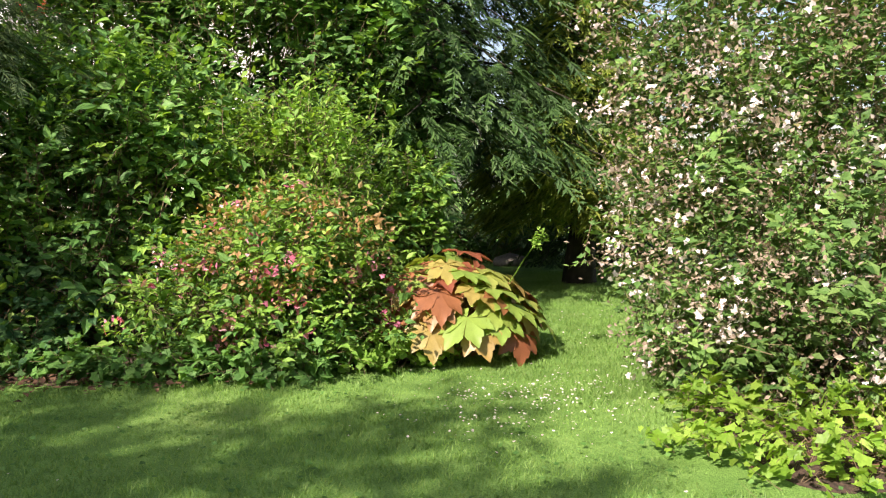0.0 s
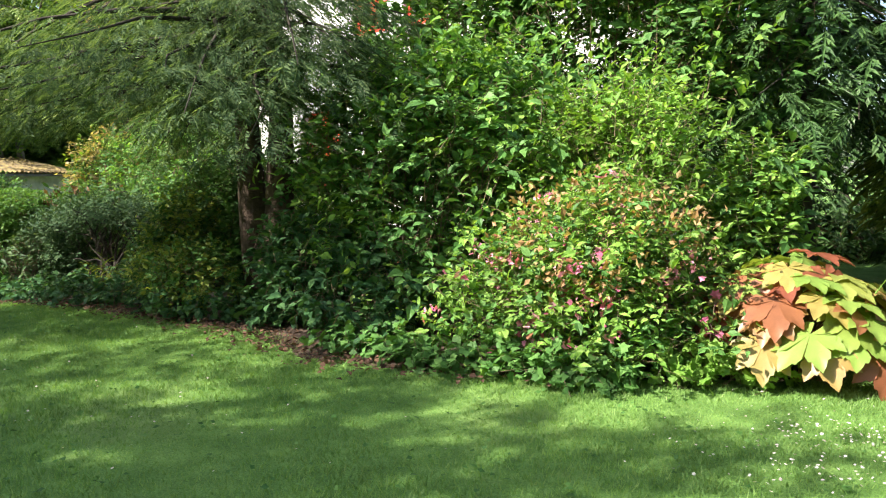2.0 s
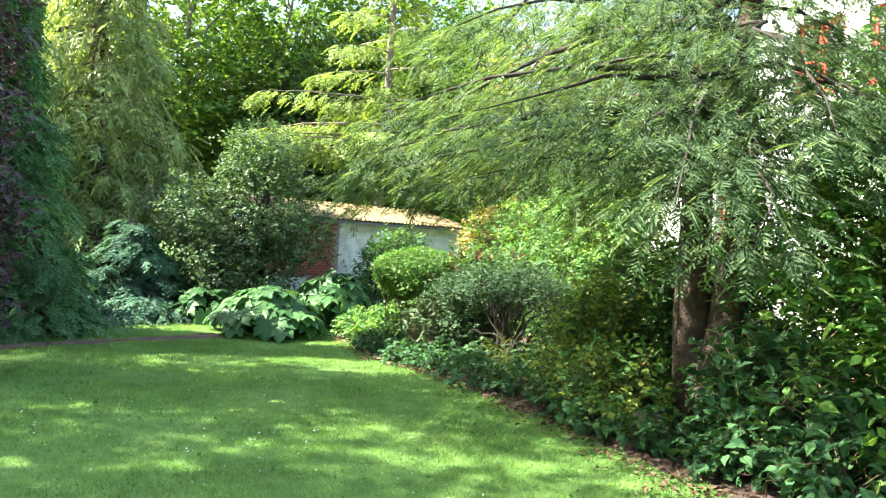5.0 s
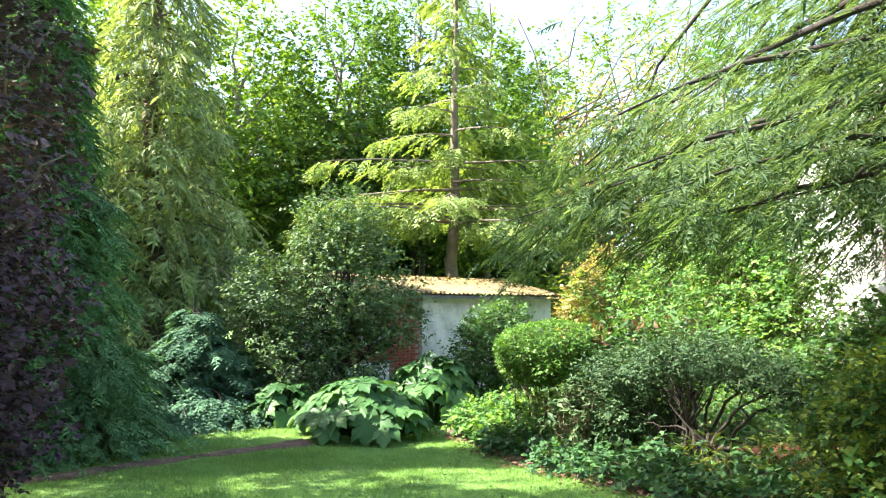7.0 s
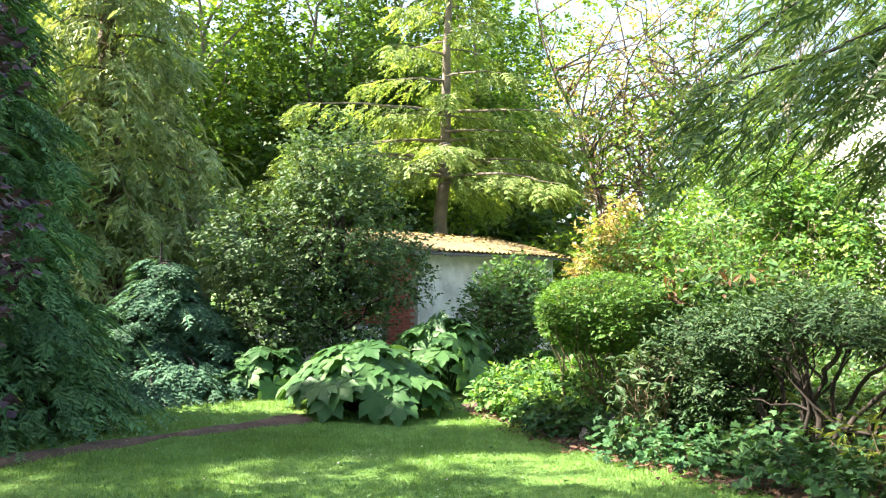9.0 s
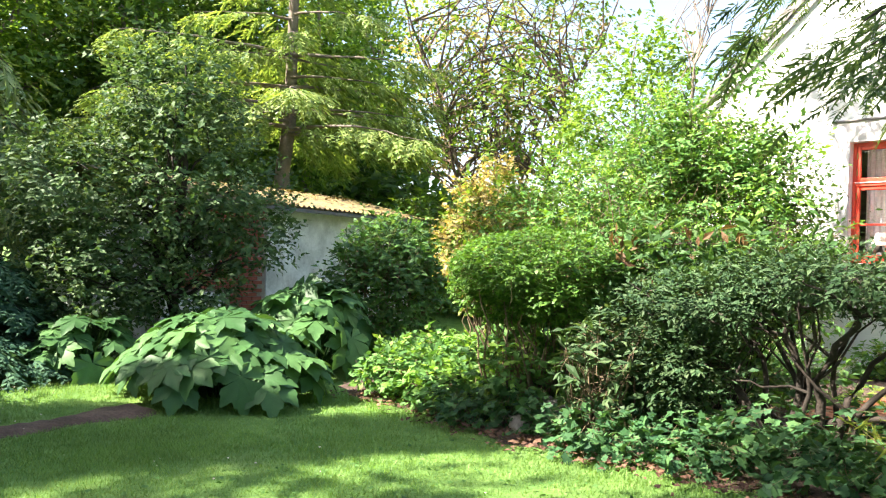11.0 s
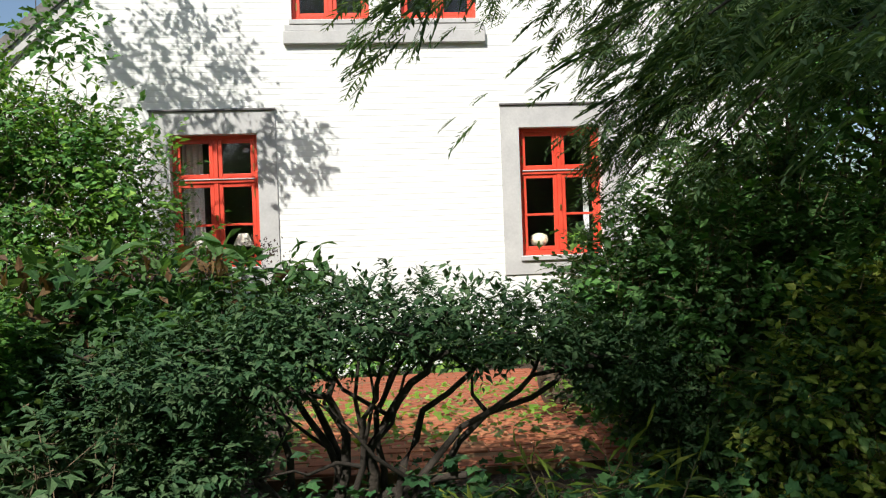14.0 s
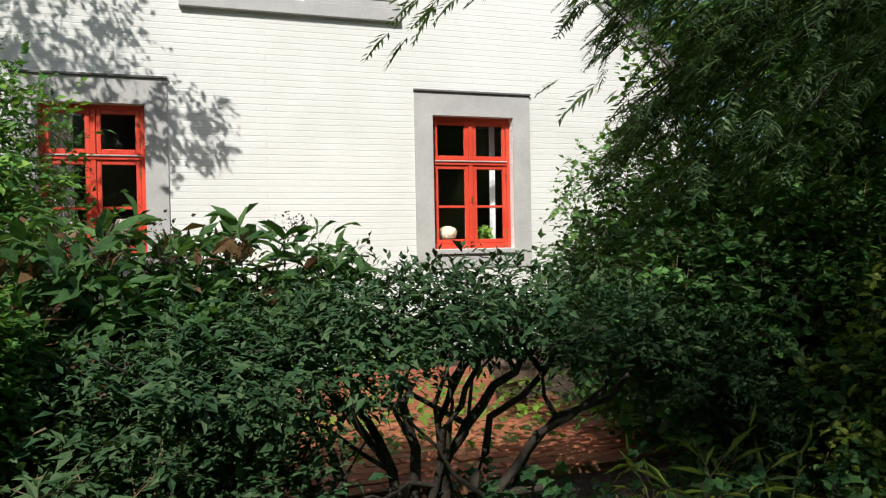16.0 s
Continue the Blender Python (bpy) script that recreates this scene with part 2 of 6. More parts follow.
def white_brick_mat():
    m, t, b = nodes_of("white_painted_brick")
    co = t.nodes.new("ShaderNodeTexCoord")
    mp = t.nodes.new("ShaderNodeMapping")
    mp.inputs["Rotation"].default_value = (radians(90), 0, 0)
    t.links.new(co.outputs["Object"], mp.inputs["Vector"])
    br = t.nodes.new("ShaderNodeTexBrick")
    br.inputs["Scale"].default_value = 1.0
    br.inputs["Brick Width"].default_value, br.inputs["Row Height"].default_value = 7.0, 0.075
    br.inputs["Mortar Size"].default_value, br.inputs["Mortar Smooth"].default_value = 0.007, 0.6
    for k, c in (("Color1", 0.80), ("Color2", 0.79), ("Mortar", 0.76)):
        br.inputs[k].default_value = (c, c * 0.995, c * 0.975, 1)
    wob = t.nodes.new("ShaderNodeTexNoise")
    wob.inputs["Scale"].default_value = 3.0
    add = t.nodes.new("ShaderNodeMix")
    add.data_type = "VECTOR"
    add.inputs[0].default_value = 0.014
    t.links.new(mp.outputs[0], add.inputs[4])
    t.links.new(wob.outputs["Color"], add.inputs[5])
    t.links.new(mp.outputs[0], wob.inputs["Vector"])
    t.links.new(add.outputs[1], br.inputs["Vector"])
    dirt = ramp(t, noise_tex(t, 0.9, 6.0), [(0.3, (0.90, 0.90, 0.89)), (0.65, (1.0, 1.0, 1.0))])
    t.links.new(mix_col(t, br.outputs["Color"], dirt, 1.0, "MULTIPLY"), b.inputs["Base Color"])
    b.inputs["Roughness"].default_value = 0.75
    lump = noise_tex(t, 9.0, 4.0)
    h = t.nodes.new("ShaderNodeMath")
    h.operation = "MULTIPLY_ADD"
    t.links.new(lump, h.inputs[0])
    h.inputs[1].default_value = 1.1
    inv = t.nodes.new("ShaderNodeMath")
    inv.operation = "SUBTRACT"
    inv.inputs[0].default_value = 1.0
    t.links.new(br.outputs["Fac"], inv.inputs[1])
    t.links.new(inv.outputs[0], h.inputs[2])
    bump(t, h.outputs[0], b, 0.45, 0.012)
    return m


M_WALL = white_brick_mat()


def lawn_mat():
    m, t, b = nodes_of("lawn")
    big = noise_tex(t, 0.55, 5.0)
    mid = noise_tex(t, 4.0, 5.0, 0.65)
    fine = noise_tex(t, 90.0, 3.0, 0.7)
    col = ramp(t, big, [(0.3, (0.135, 0.26, 0.07)), (0.55, (0.18, 0.32, 0.09)), (0.75, (0.255, 0.355, 0.135))])
    col = mix_col(t, col, ramp(t, mid, [(0.3, (0.62, 0.72, 0.6)), (0.6, (1.05, 1.05, 1.0)), (0.8, (1.35, 1.12, 1.1))]), 1.0, "MULTIPLY")
    col = mix_col(t, col, ramp(t, fine, [(0.3, (0.55, 0.6, 0.5)), (0.7, (1.3, 1.3, 1.2))]), 1.0, "MULTIPLY")
    t.links.new(col, b.inputs["Base Color"])
    b.inputs["Roughness"].default_value = 0.85
    b.inputs["Specular IOR Level"].default_value = 0.2
    bump(t, fine, b, 0.8, 0.03)
    return m


def glass_mat():
    m, t, b = nodes_of("window_glass")
    b.inputs["Base Color"].default_value = (1, 1, 1, 1)
    b.inputs["Roughness"].default_value = 0.01
    b.inputs["IOR"].default_value = 1.45
    b.inputs["Transmission Weight"].default_value = 1.0
    return m


M_LAWN, M_GLASS = lawn_mat(), glass_mat()


# ---------------------------------------------------------------- mesh helpers
def ground_z(x, y):
    s = np.clip((np.asarray(x, float) + 8.0) / -6.0, 0, 1)
    return -0.22 * s * s * (3 - 2 * s) + 0.0 * np.asarray(y, float)


def gz(x, y):
    return float(ground_z(x, y))


def mesh_np(name, V, F, mat, smooth=False):
    """A mesh from an (n, 3) array and an (m, k) array of corners."""
    V, F = np.asarray(V, np.float32), np.asarray(F, np.int32)
    me = bpy.data.meshes.new(name)
    m, k = F.shape
    me.vertices.add(len(V))
    me.vertices.foreach_set("co", V.ravel())
    me.loops.add(m * k)
    me.loops.foreach_set("vertex_index", F.ravel())
    me.polygons.add(m)
    me.polygons.foreach_set("loop_start", np.arange(0, m * k, k, dtype=np.int32))
    me.polygons.foreach_set("use_smooth", np.full(m, smooth))
    me.update(calc_edges=True)
    me.validate()
    me.materials.append(mat)
    return me


def thing(name, x, y, z, label, category, group="", kind=""):
    e = new(name)
    e.location = (x, y, z)
    e.empty_display_size = 0.2
    return tagged(e, label, category, group, kind)


def child(ob, parent, label=""):
    """Parents ob, whose coordinates are the world's, under parent."""
    ob.parent = parent
    if parent.parent is None:
        ob.matrix_parent_inverse = Matrix.Translation(-parent.location)
    return tagged(ob, label)


def part_np(name, V, F, mat, parent, label="", smooth=False, kind=""):
    return tagged(child(new(name, mesh_np(name, V, F, mat, smooth)), parent, label), kind=kind)


def part(name, bm, mat, parent=None, label="", smooth=False):
    me = bpy.data.meshes.new(name)
    bmesh.ops.recalc_face_normals(bm, faces=bm.faces)
    bm.to_mesh(me)
    bm.free()
    for p in me.polygons:
        p.use_smooth = smooth
    me.materials.append(mat)
    ob = new(name, me)
    return child(ob, parent, label) if parent else tagged(ob, label)


def add_box(bm, x0, x1, y0, y1, z0, z1, bevel=0.0):
    r = bmesh.ops.create_cube(bm, size=1)
    for v in r["verts"]:
        v.co = Vector(((x0 + x1) / 2 + v.co.x * (x1 - x0), (y0 + y1) / 2 + v.co.y * (y1 - y0), (z0 + z1) / 2 + v.co.z * (z1 - z0)))
    if bevel:
        es = list({e for v in r["verts"] for e in v.link_edges})
        bmesh.ops.bevel(bm, geom=es, offset=bevel, segments=1, affect="EDGES")
    return bm


def box(x0, x1, y0, y1, z0, z1, bevel=0.0):
    return add_box(bmesh.new(), x0, x1, y0, y1, z0, z1, bevel)


def lathe(profile, sides=16, at=(0, 0, 0)):
    """A turned solid from (radius, height) pairs."""
    bm = bmesh.new()
    rings = []
    for r, z in profile:
        rings.append([bm.verts.new((at[0] + r * math.cos(2 * math.pi * i / sides), at[1] + r * math.sin(2 * math.pi * i / sides), at[2] + z)) for i in range(sides)])
    for a, b in zip(rings, rings[1:]):
        for i in range(sides):
            bm.faces.new((a[i], a[(i + 1) % sides], b[(i + 1) % sides], b[i]))
    bm.faces.new(rings[0])
    bm.faces.new(rings[-1])
    return bm


def unit(v):
    return v / np.maximum(np.linalg.norm(v, axis=-1, keepdims=True), 1e-9)


class Tubes:
    """Tapered limbs, gathered into one mesh of four-cornered faces."""

    def __init__(self, sides=6):
        self.V, self.F, self.n, self.sides = [], [], 0, sides

    def add(self, pts, r0, r1, bulge=0.0):
        pts = np.asarray(pts, float)
        k, s = len(pts), self.sides
        d = unit(np.gradient(pts, axis=0))
        ref = np.where(np.abs(d[:, 2:3]) > 0.9, np.array([[1.0, 0, 0]]), np.array([[0, 0, 1.0]]))
        u = unit(np.cross(d, ref))
        w = np.cross(d, u)
        f = np.linspace(0, 1, k)
        rad = r0 + (r1 - r0) * f ** 0.8 + bulge * np.exp(-f * 12)
        a = np.linspace(0, 2 * np.pi, s, endpoint=False)
        ring = pts[:, None] + rad[:, None, None] * (np.cos(a)[None, :, None] * u[:, None] + np.sin(a)[None, :, None] * w[:, None])
        self.V.append(ring.reshape(-1, 3))
        i, j = np.meshgrid(np.arange(k - 1), np.arange(s), indexing="ij")
        q = np.stack([i * s + j, i * s + (j + 1) % s, (i + 1) * s + (j + 1) % s, (i + 1) * s + j], -1).reshape(-1, 4)
        self.F.append(q + self.n)
        self.n += k * s

    def part(self, name, mat, parent, label=""):
        return part_np(name, np.concatenate(self.V), np.concatenate(self.F), mat, parent, label, True, "stuff" if name == "branchwork" else "")


def bend(a, b, n=6, sag=0.0, wig=0.06, rng=RNG):
    """A crooked line from a to b; sag bows it up (minus: down)."""
    a, b = np.asarray(a, float), np.asarray(b, float)
    f = np.linspace(0, 1, n)[:, None]
    L = np.linalg.norm(b - a)
    p = a + (b - a) * f
    p[:, 2] += (sag * L * 4 * f * (1 - f))[:, 0]
    p[1:-1] += rng.normal(0, wig * L, (n - 2, 3)) * np.array([1, 1, 0.5])
    return p


def broad(w=0.3, fold=0.06, droop=0.12):
    V = np.array([(0, 0, 0), (-w, 0.42, fold), (w, 0.42, fold), (0, 0.55, -droop * 0.15), (0, 1, -droop)], float)
    F = np.array([(0, 3, 1), (0, 2, 3), (1, 3, 4), (3, 2, 4)])
    return V, F


def pointed(w=0.3, fold=0.07, droop=0.16):
    """A leaf with a rounded base and a drawn-out tip, folded along its rib."""
    V = np.array([(0, 0, 0), (-w * 0.75, 0.2, fold), (-w, 0.45, fold), (-w * 0.5, 0.75, fold * 0.2), (0, 1, -droop), (w * 0.5, 0.75, fold * 0.2), (w, 0.45, fold), (w * 0.75, 0.2, fold), (0, 0.5, -droop * 0.1)], float)
    return V, np.array([(8, i, (i + 1) % 8)[::-1] for i in range(8)])


def simple(w=0.3, fold=0.06):
    V = np.array([(0, 0, 0), (-w, 0.45, fold), (w, 0.45, fold), (0, 1, -0.08)], float)
    return V, np.array([(0, 3, 1), (0, 2, 3)])


def lobed():
    """A five-lobed leaf, as of a maple or a strawberry."""
    r = [0.0, 0.7, 0.58, 0.82, 0.66, 1.0, 0.66, 0.82, 0.58, 0.7]
    a = [0, -100, -72, -48, -24, 0, 24, 48, 72, 100]
    V = [(0, 0, 0)] + [(q * math.sin(radians(p)), q * math.cos(radians(p)), 0.05 - 0.12 * q) for q, p in zip(r[1:], a[1:])]
    return np.array(V, float), np.array([(0, i + 1, i) for i in range(1, 9)])


def frond(subs=4, width=0.04, seed=4):
    """A hemlock spray: uneven side twigs on both sides of an axis, each a narrow feather."""
    r = random.Random(seed)
    V, F = [], []
    for k in range(subs):
        for s in (-1, 1):
            y = (k + r.uniform(0.1, 0.9)) / subs
            ln = 0.44 * (1 - 0.5 * y) * r.uniform(0.6, 1.15)
            a = radians(r.uniform(30, 62))
            b = len(V)
            by = y * 0.8
            ex, ey = s * ln * math.sin(a), by + ln * math.cos(a)
            nx, ny = -(ey - by), ex
            l = math.hypot(nx, ny)
            nx, ny, w = nx / l, ny / l, width * r.uniform(0.7, 1.2)
            z0 = -0.18 * y * y
            z1 = z0 - r.uniform(0.05, 0.28) * ln
            V += [(0, by, z0), (ex * 0.55 + nx * w, by + (ey - by) * 0.55 + ny * w, (z0 + z1) / 2), (ex * 0.55 - nx * w, by + (ey - by) * 0.55 - ny * w, (z0 + z1) / 2 - 0.02), (ex, ey, z1 - 0.03)]
            F += [(b, b + 1, b + 3), (b, b + 3, b + 2)]
    b = len(V)
    V += [(0, 0, 0), (-0.04, 0.75, -0.12), (0.04, 0.75, -0.12), (0.03, 1.1, -0.30)]
    F += [(b, b + 3, b + 1), (b, b + 2, b + 3)]
    return np.array(V, float), np.array(F)


def spray(pairs=8, seed=6, width=0.015, twiglets=3, reach=0.42):
    """A flat conifer spray: a drooping axis, side twigs shorter towards the tip, short twiglets on each."""
    r = random.Random(seed)
    V, F = [], []

    def blade(x, y, z, dx, dy, dz, w):
        l = math.hypot(dx, dy) or 1
        nx, ny, b = -dy / l * w, dx / l * w, len(V)
        V.extend([(x, y, z), (x + dx * 0.45 + nx, y + dy * 0.45 + ny, z + dz * 0.3), (x + dx * 0.45 - nx, y + dy * 0.45 - ny, z + dz * 0.3 - 0.006), (x + dx, y + dy, z + dz)])
        F.extend([(b, b + 3, b + 1), (b, b + 2, b + 3)])

    for k in range(pairs):
        for s in (-1, 1):
            y = (k + r.uniform(0.25, 0.75)) / pairs
            z = -0.34 * y * y
            ln = reach * (1 - 0.62 * y) * r.uniform(0.75, 1.15) * min(1.0, 0.55 + 2 * y)
            a = radians(r.uniform(38, 60))
            dx, dy, dz = s * ln * math.sin(a), ln * math.cos(a), -r.uniform(0.1, 0.4) * ln
            blade(0, y, z, dx, dy, dz, width)
            for f in np.linspace(0.3, 0.85, twiglets):
                for q in (-1, 1):
                    t = math.atan2(dy, dx) + q * radians(r.uniform(35, 55))
                    m = ln * 0.34 * (1.25 - f) * r.uniform(0.8, 1.2)
                    b = len(V)
                    cx, cy, cz = dx * f, y + dy * f, z + dz * f
                    wx, wy = dx / ln * 1.3 * width, dy / ln * 1.3 * width
                    V.extend([(cx - wx, cy - wy, cz), (cx + wx, cy + wy, cz), (cx + m * math.cos(t), cy + m * math.sin(t), cz - 0.25 * m)])
                    F.append((b, b + 1, b + 2))
    blade(0, 0, 0, 0.0, 1.08, -0.38, width)
    return np.array(V, float), np.array(F)


def place(template, P, D, N, S):
    """Copies of a template at the points P: its y axis along D, its z axis near N, sizes S."""
    V, F = template
    D = unit(D)
    N = unit(N - (N * D).sum(1, keepdims=True) * D)
    X = np.cross(D, N)
    S = np.broadcast_to(np.asarray(S, float), (len(P),))
    W = P[:, None] + S[:, None, None] * (V[None, :, 0:1] * X[:, None] + V[None, :, 1:2] * D[:, None] + V[None, :, 2:3] * N[:, None])
    FF = F[None] + (np.arange(len(P)) * len(V))[:, None, None]
    return W.reshape(-1, 3), FF.reshape(-1, 3)


def blob_points(blobs, n, rng, shell=0.55, rough=0.22):
    """Points in and near the skin of a heap of ellipsoids (x, y, z, rx, ry, rz), with an uneven outline."""
    B = np.array(blobs, float)
    area = (B[:, 3] * B[:, 4] + B[:, 3] * B[:, 5] + B[:, 4] * B[:, 5])
    k = rng.choice(len(B), n, p=area / area.sum())
    d = unit(rng.normal(size=(n, 3)))
    f = np.sin(d[:, 0] * 5.1 + k * 1.7) * np.sin(d[:, 1] * 4.3 + k) * np.sin(d[:, 2] * 4.7 + 2 * k)
    r = (shell + (1 - shell) * rng.random(n) ** 0.6) * (1 + rough * f + rng.normal(0, rough * 0.35, n))
    P = B[k, :3] + d * B[k, 3:] * r[:, None]
    return P, d


def leaf_cloud(blobs, n, size, template, rng, clump=7, spread=0.16, droop=0.25, up=0.8, floor=None, shell=0.55, rough=0.22, size_var=0.3, shoots=True, twigs=None):
    """Leaves over the blobs' skin: alternate along short shoots that stand in clusters, or (shoots=False) in loose tufts."""
    m = max(1, n // clump)
    C, d = blob_points(blobs, m, rng, shell, rough)
    if shoots:
        per = 7 if clump >= 12 else clump
        k = max(1, round(clump / per))
        S = np.repeat(C, k, 0) + (rng.normal(0, spread, (m * k, 3)) if k > 1 else 0.0)
        o = np.repeat(d, k, 0)
        A = unit(o * 0.8 + np.array([0, 0, 0.35]) + rng.normal(0, 0.45, (m * k, 3)))
        L = (1.5 * size + 1.3 * spread) * rng.uniform(0.6, 1.35, m * k)
        t = (np.tile(np.arange(per), m * k) + rng.uniform(-0.3, 0.3, m * k * per)) / (per - 1 if per > 1 else 1)
        S, A, L, out = (np.repeat(q, per, 0) for q in (S, A, L, o))
        P = S + A * (L * (t - 0.7))[:, None]
        P[:, 2] -= droop * 0.5 * L * t * t
        side = unit(np.cross(A, np.array([0, 0, 1.0])) + 1e-4) * np.tile(np.where(np.arange(per) % 2, 1.0, -1.0), m * k)[:, None]
        q = len(P)
        D = A * (0.3 + 0.6 * t)[:, None] + side * (0.95 - 0.55 * t)[:, None] + rng.normal(0, 0.28, (q, 3)) + np.array([0, 0, -droop])
        N = np.array([0, 0, up]) + out * 0.55 + rng.normal(0, 0.33, (q, 3))
        grow = 0.72 + 0.5 * np.sin(np.pi * np.clip(t * 0.8 + 0.1, 0, 1))
        if twigs is not None:
            first = np.arange(0, q, per)
            twigs.append((S[first] - A[first] * L[first, None] * 0.95, S[first] + A[first] * L[first, None] * 0.28))
    else:
        P = np.repeat(C, clump, 0) + rng.normal(0, spread, (m * clump, 3)) * np.array([1, 1, 0.8])
        out = np.repeat(d, clump, 0)
        q = len(P)
        D = out * 0.7 + rng.normal(0, 0.65, (q, 3)) + np.array([0, 0, -droop])
        N = np.array([0, 0, up]) + out * 0.5 + rng.normal(0, 0.6, (q, 3))
        grow = np.ones(q)
    if floor is not None:
        keep = P[:, 2] > ground_z(P[:, 0], P[:, 1]) + floor
        P, D, N, grow = P[keep], D[keep], N[keep], grow[keep]
    q = len(P)
    return place(template, P, D, N, size * grow * (1 + size_var * rng.normal(size=q)).clip(0.4, 1.8)), C


def spikes(ends, r):
    """Thin three-sided twigs from the pairs of end points."""
    a, b = np.concatenate([e[0] for e in ends]), np.concatenate([e[1] for e in ends])
    d = unit(b - a)
    u = unit(np.cross(d, np.array([0.3, 0.2, 0.93])))
    w = np.cross(d, u)
    V = np.stack([a + u * r, a - u * r * 0.5 + w * r * 0.87, a - u * r * 0.5 - w * r * 0.87, b], 1).reshape(-1, 3)
    F = np.array([(0, 1, 3), (1, 2, 3), (2, 0, 3)])[None] + (np.arange(len(a)) * 4)[:, None, None]
    return V, F.reshape(-1, 3)


def shrub(name, x, y, blobs, label, mat, n, size, template=None, category="shrub", stems=14, stem_r=0.02, stem_mat=None,
          seed=1, flowers=(), second=None, group="", **kw):
    """A shrub: stems from its foot to the clumps, and a crown of leaves. Blobs are relative to the foot."""
    rng = np.random.default_rng(seed)
    z = gz(x, y)
    e = thing(name, x, y, z, label, category, group)
    B = [(x + b[0], y + b[1], z + b[2], b[3], b[4], b[5]) for b in blobs]
    kw.setdefault("floor", 0.03)
    ends = []
    (V, F), C = leaf_cloud(B, n, size, template or broad(), rng, twigs=ends, **kw)
    part_np("crown", V, F, mat, e)
    if second:
        m2, n2, s2, t2 = second
        (V, F), _ = leaf_cloud(B, n2, s2, t2, rng, **kw)
        part_np("young_foliage", V, F, m2, e, kind="stuff")
    if stems:
        T = Tubes(5)
        for c in C[rng.choice(len(C), min(stems, len(C)), replace=False)]:
            foot = np.array([x, y, z - 0.05]) + np.array([*rng.normal(0, 0.10, 2), 0]) + 0.25 * np.array([c[0] - x, c[1] - y, 0])
            T.add(bend(foot, c, 7, 0.06, 0.03, rng), stem_r * rng.uniform(0.6, 1.2), stem_r * 0.25)
        T.part("branchwork", stem_mat or M_TWIG, e)
        V, F = spikes(ends, min(0.006, 0.05 * size))
        part_np("twigwork", V, F, stem_mat or M_TWIG, e, kind="stuff")
    for fname, fm, fn, fs, fclump, fspread, ftemplate, box_f in flowers:
        (V, F), _ = leaf_cloud(B if box_f is None else [(x + b[0], y + b[1], z + b[2], b[3], b[4], b[5]) for b in box_f], fn, fs, ftemplate, rng,
                               clump=fclump, spread=fspread, droop=-0.2, up=0.5, floor=0.1, shell=0.93, rough=0.16, shoots=False)
        part_np(fname, V, F, fm, e, kind="stuff")
    return e


def tree(name, x, y, height, blobs, label, mat, n, size, template=None, bark=None, r=0.2, lean=(0, 0), limbs=14, seed=1, first=0.35, category="tree",
         trunks=1, flare=0.12, **kw):
    """A broad-leaved tree: trunk, limbs into the crown's clumps, leaves."""
    rng = np.random.default_rng(seed)
    z = gz(x, y)
    e = thing(name, x, y, z, label, category)
    B = [(x + b[0], y + b[1], z + b[2], b[3], b[4], b[5]) for b in blobs]
    (V, F), C = leaf_cloud(B, n, size, template or simple(), rng, **kw)
    part_np("crown", V, F, mat, e)
    T = Tubes(8)
    tops = []
    for k in range(trunks):
        a = rng.uniform(0, 6.28)
        off = 0.0 if trunks == 1 else flare * height
        tip = (x + lean[0] + off * math.cos(a), y + lean[1] + off * math.sin(a), z + height * rng.uniform(0.85, 1.0))
        tr = bend((x + 0.1 * k, y, z - 0.1), tip, 10, 0, 0.012, rng)
        T.add(tr, r / math.sqrt(trunks), r * 0.15, r * 0.6)
        tops.append(tr)
    for c in C[rng.choice(len(C), min(limbs, len(C)), replace=False)]:
        tr = tops[rng.integers(len(tops))]
        hgt = max(z + first * height, z + (c[2] - z) * rng.uniform(0.5, 0.85))
        i = int(np.argmin(np.abs(tr[:, 2] - hgt)))
        if np.linalg.norm(c - tr[i]) > 0.3:
            T.add(bend(tr[i], c, 7, 0.05, 0.04, rng), r * 0.32, r * 0.05)
    T.part("trunk", bark or M_BARK, e)
    return e


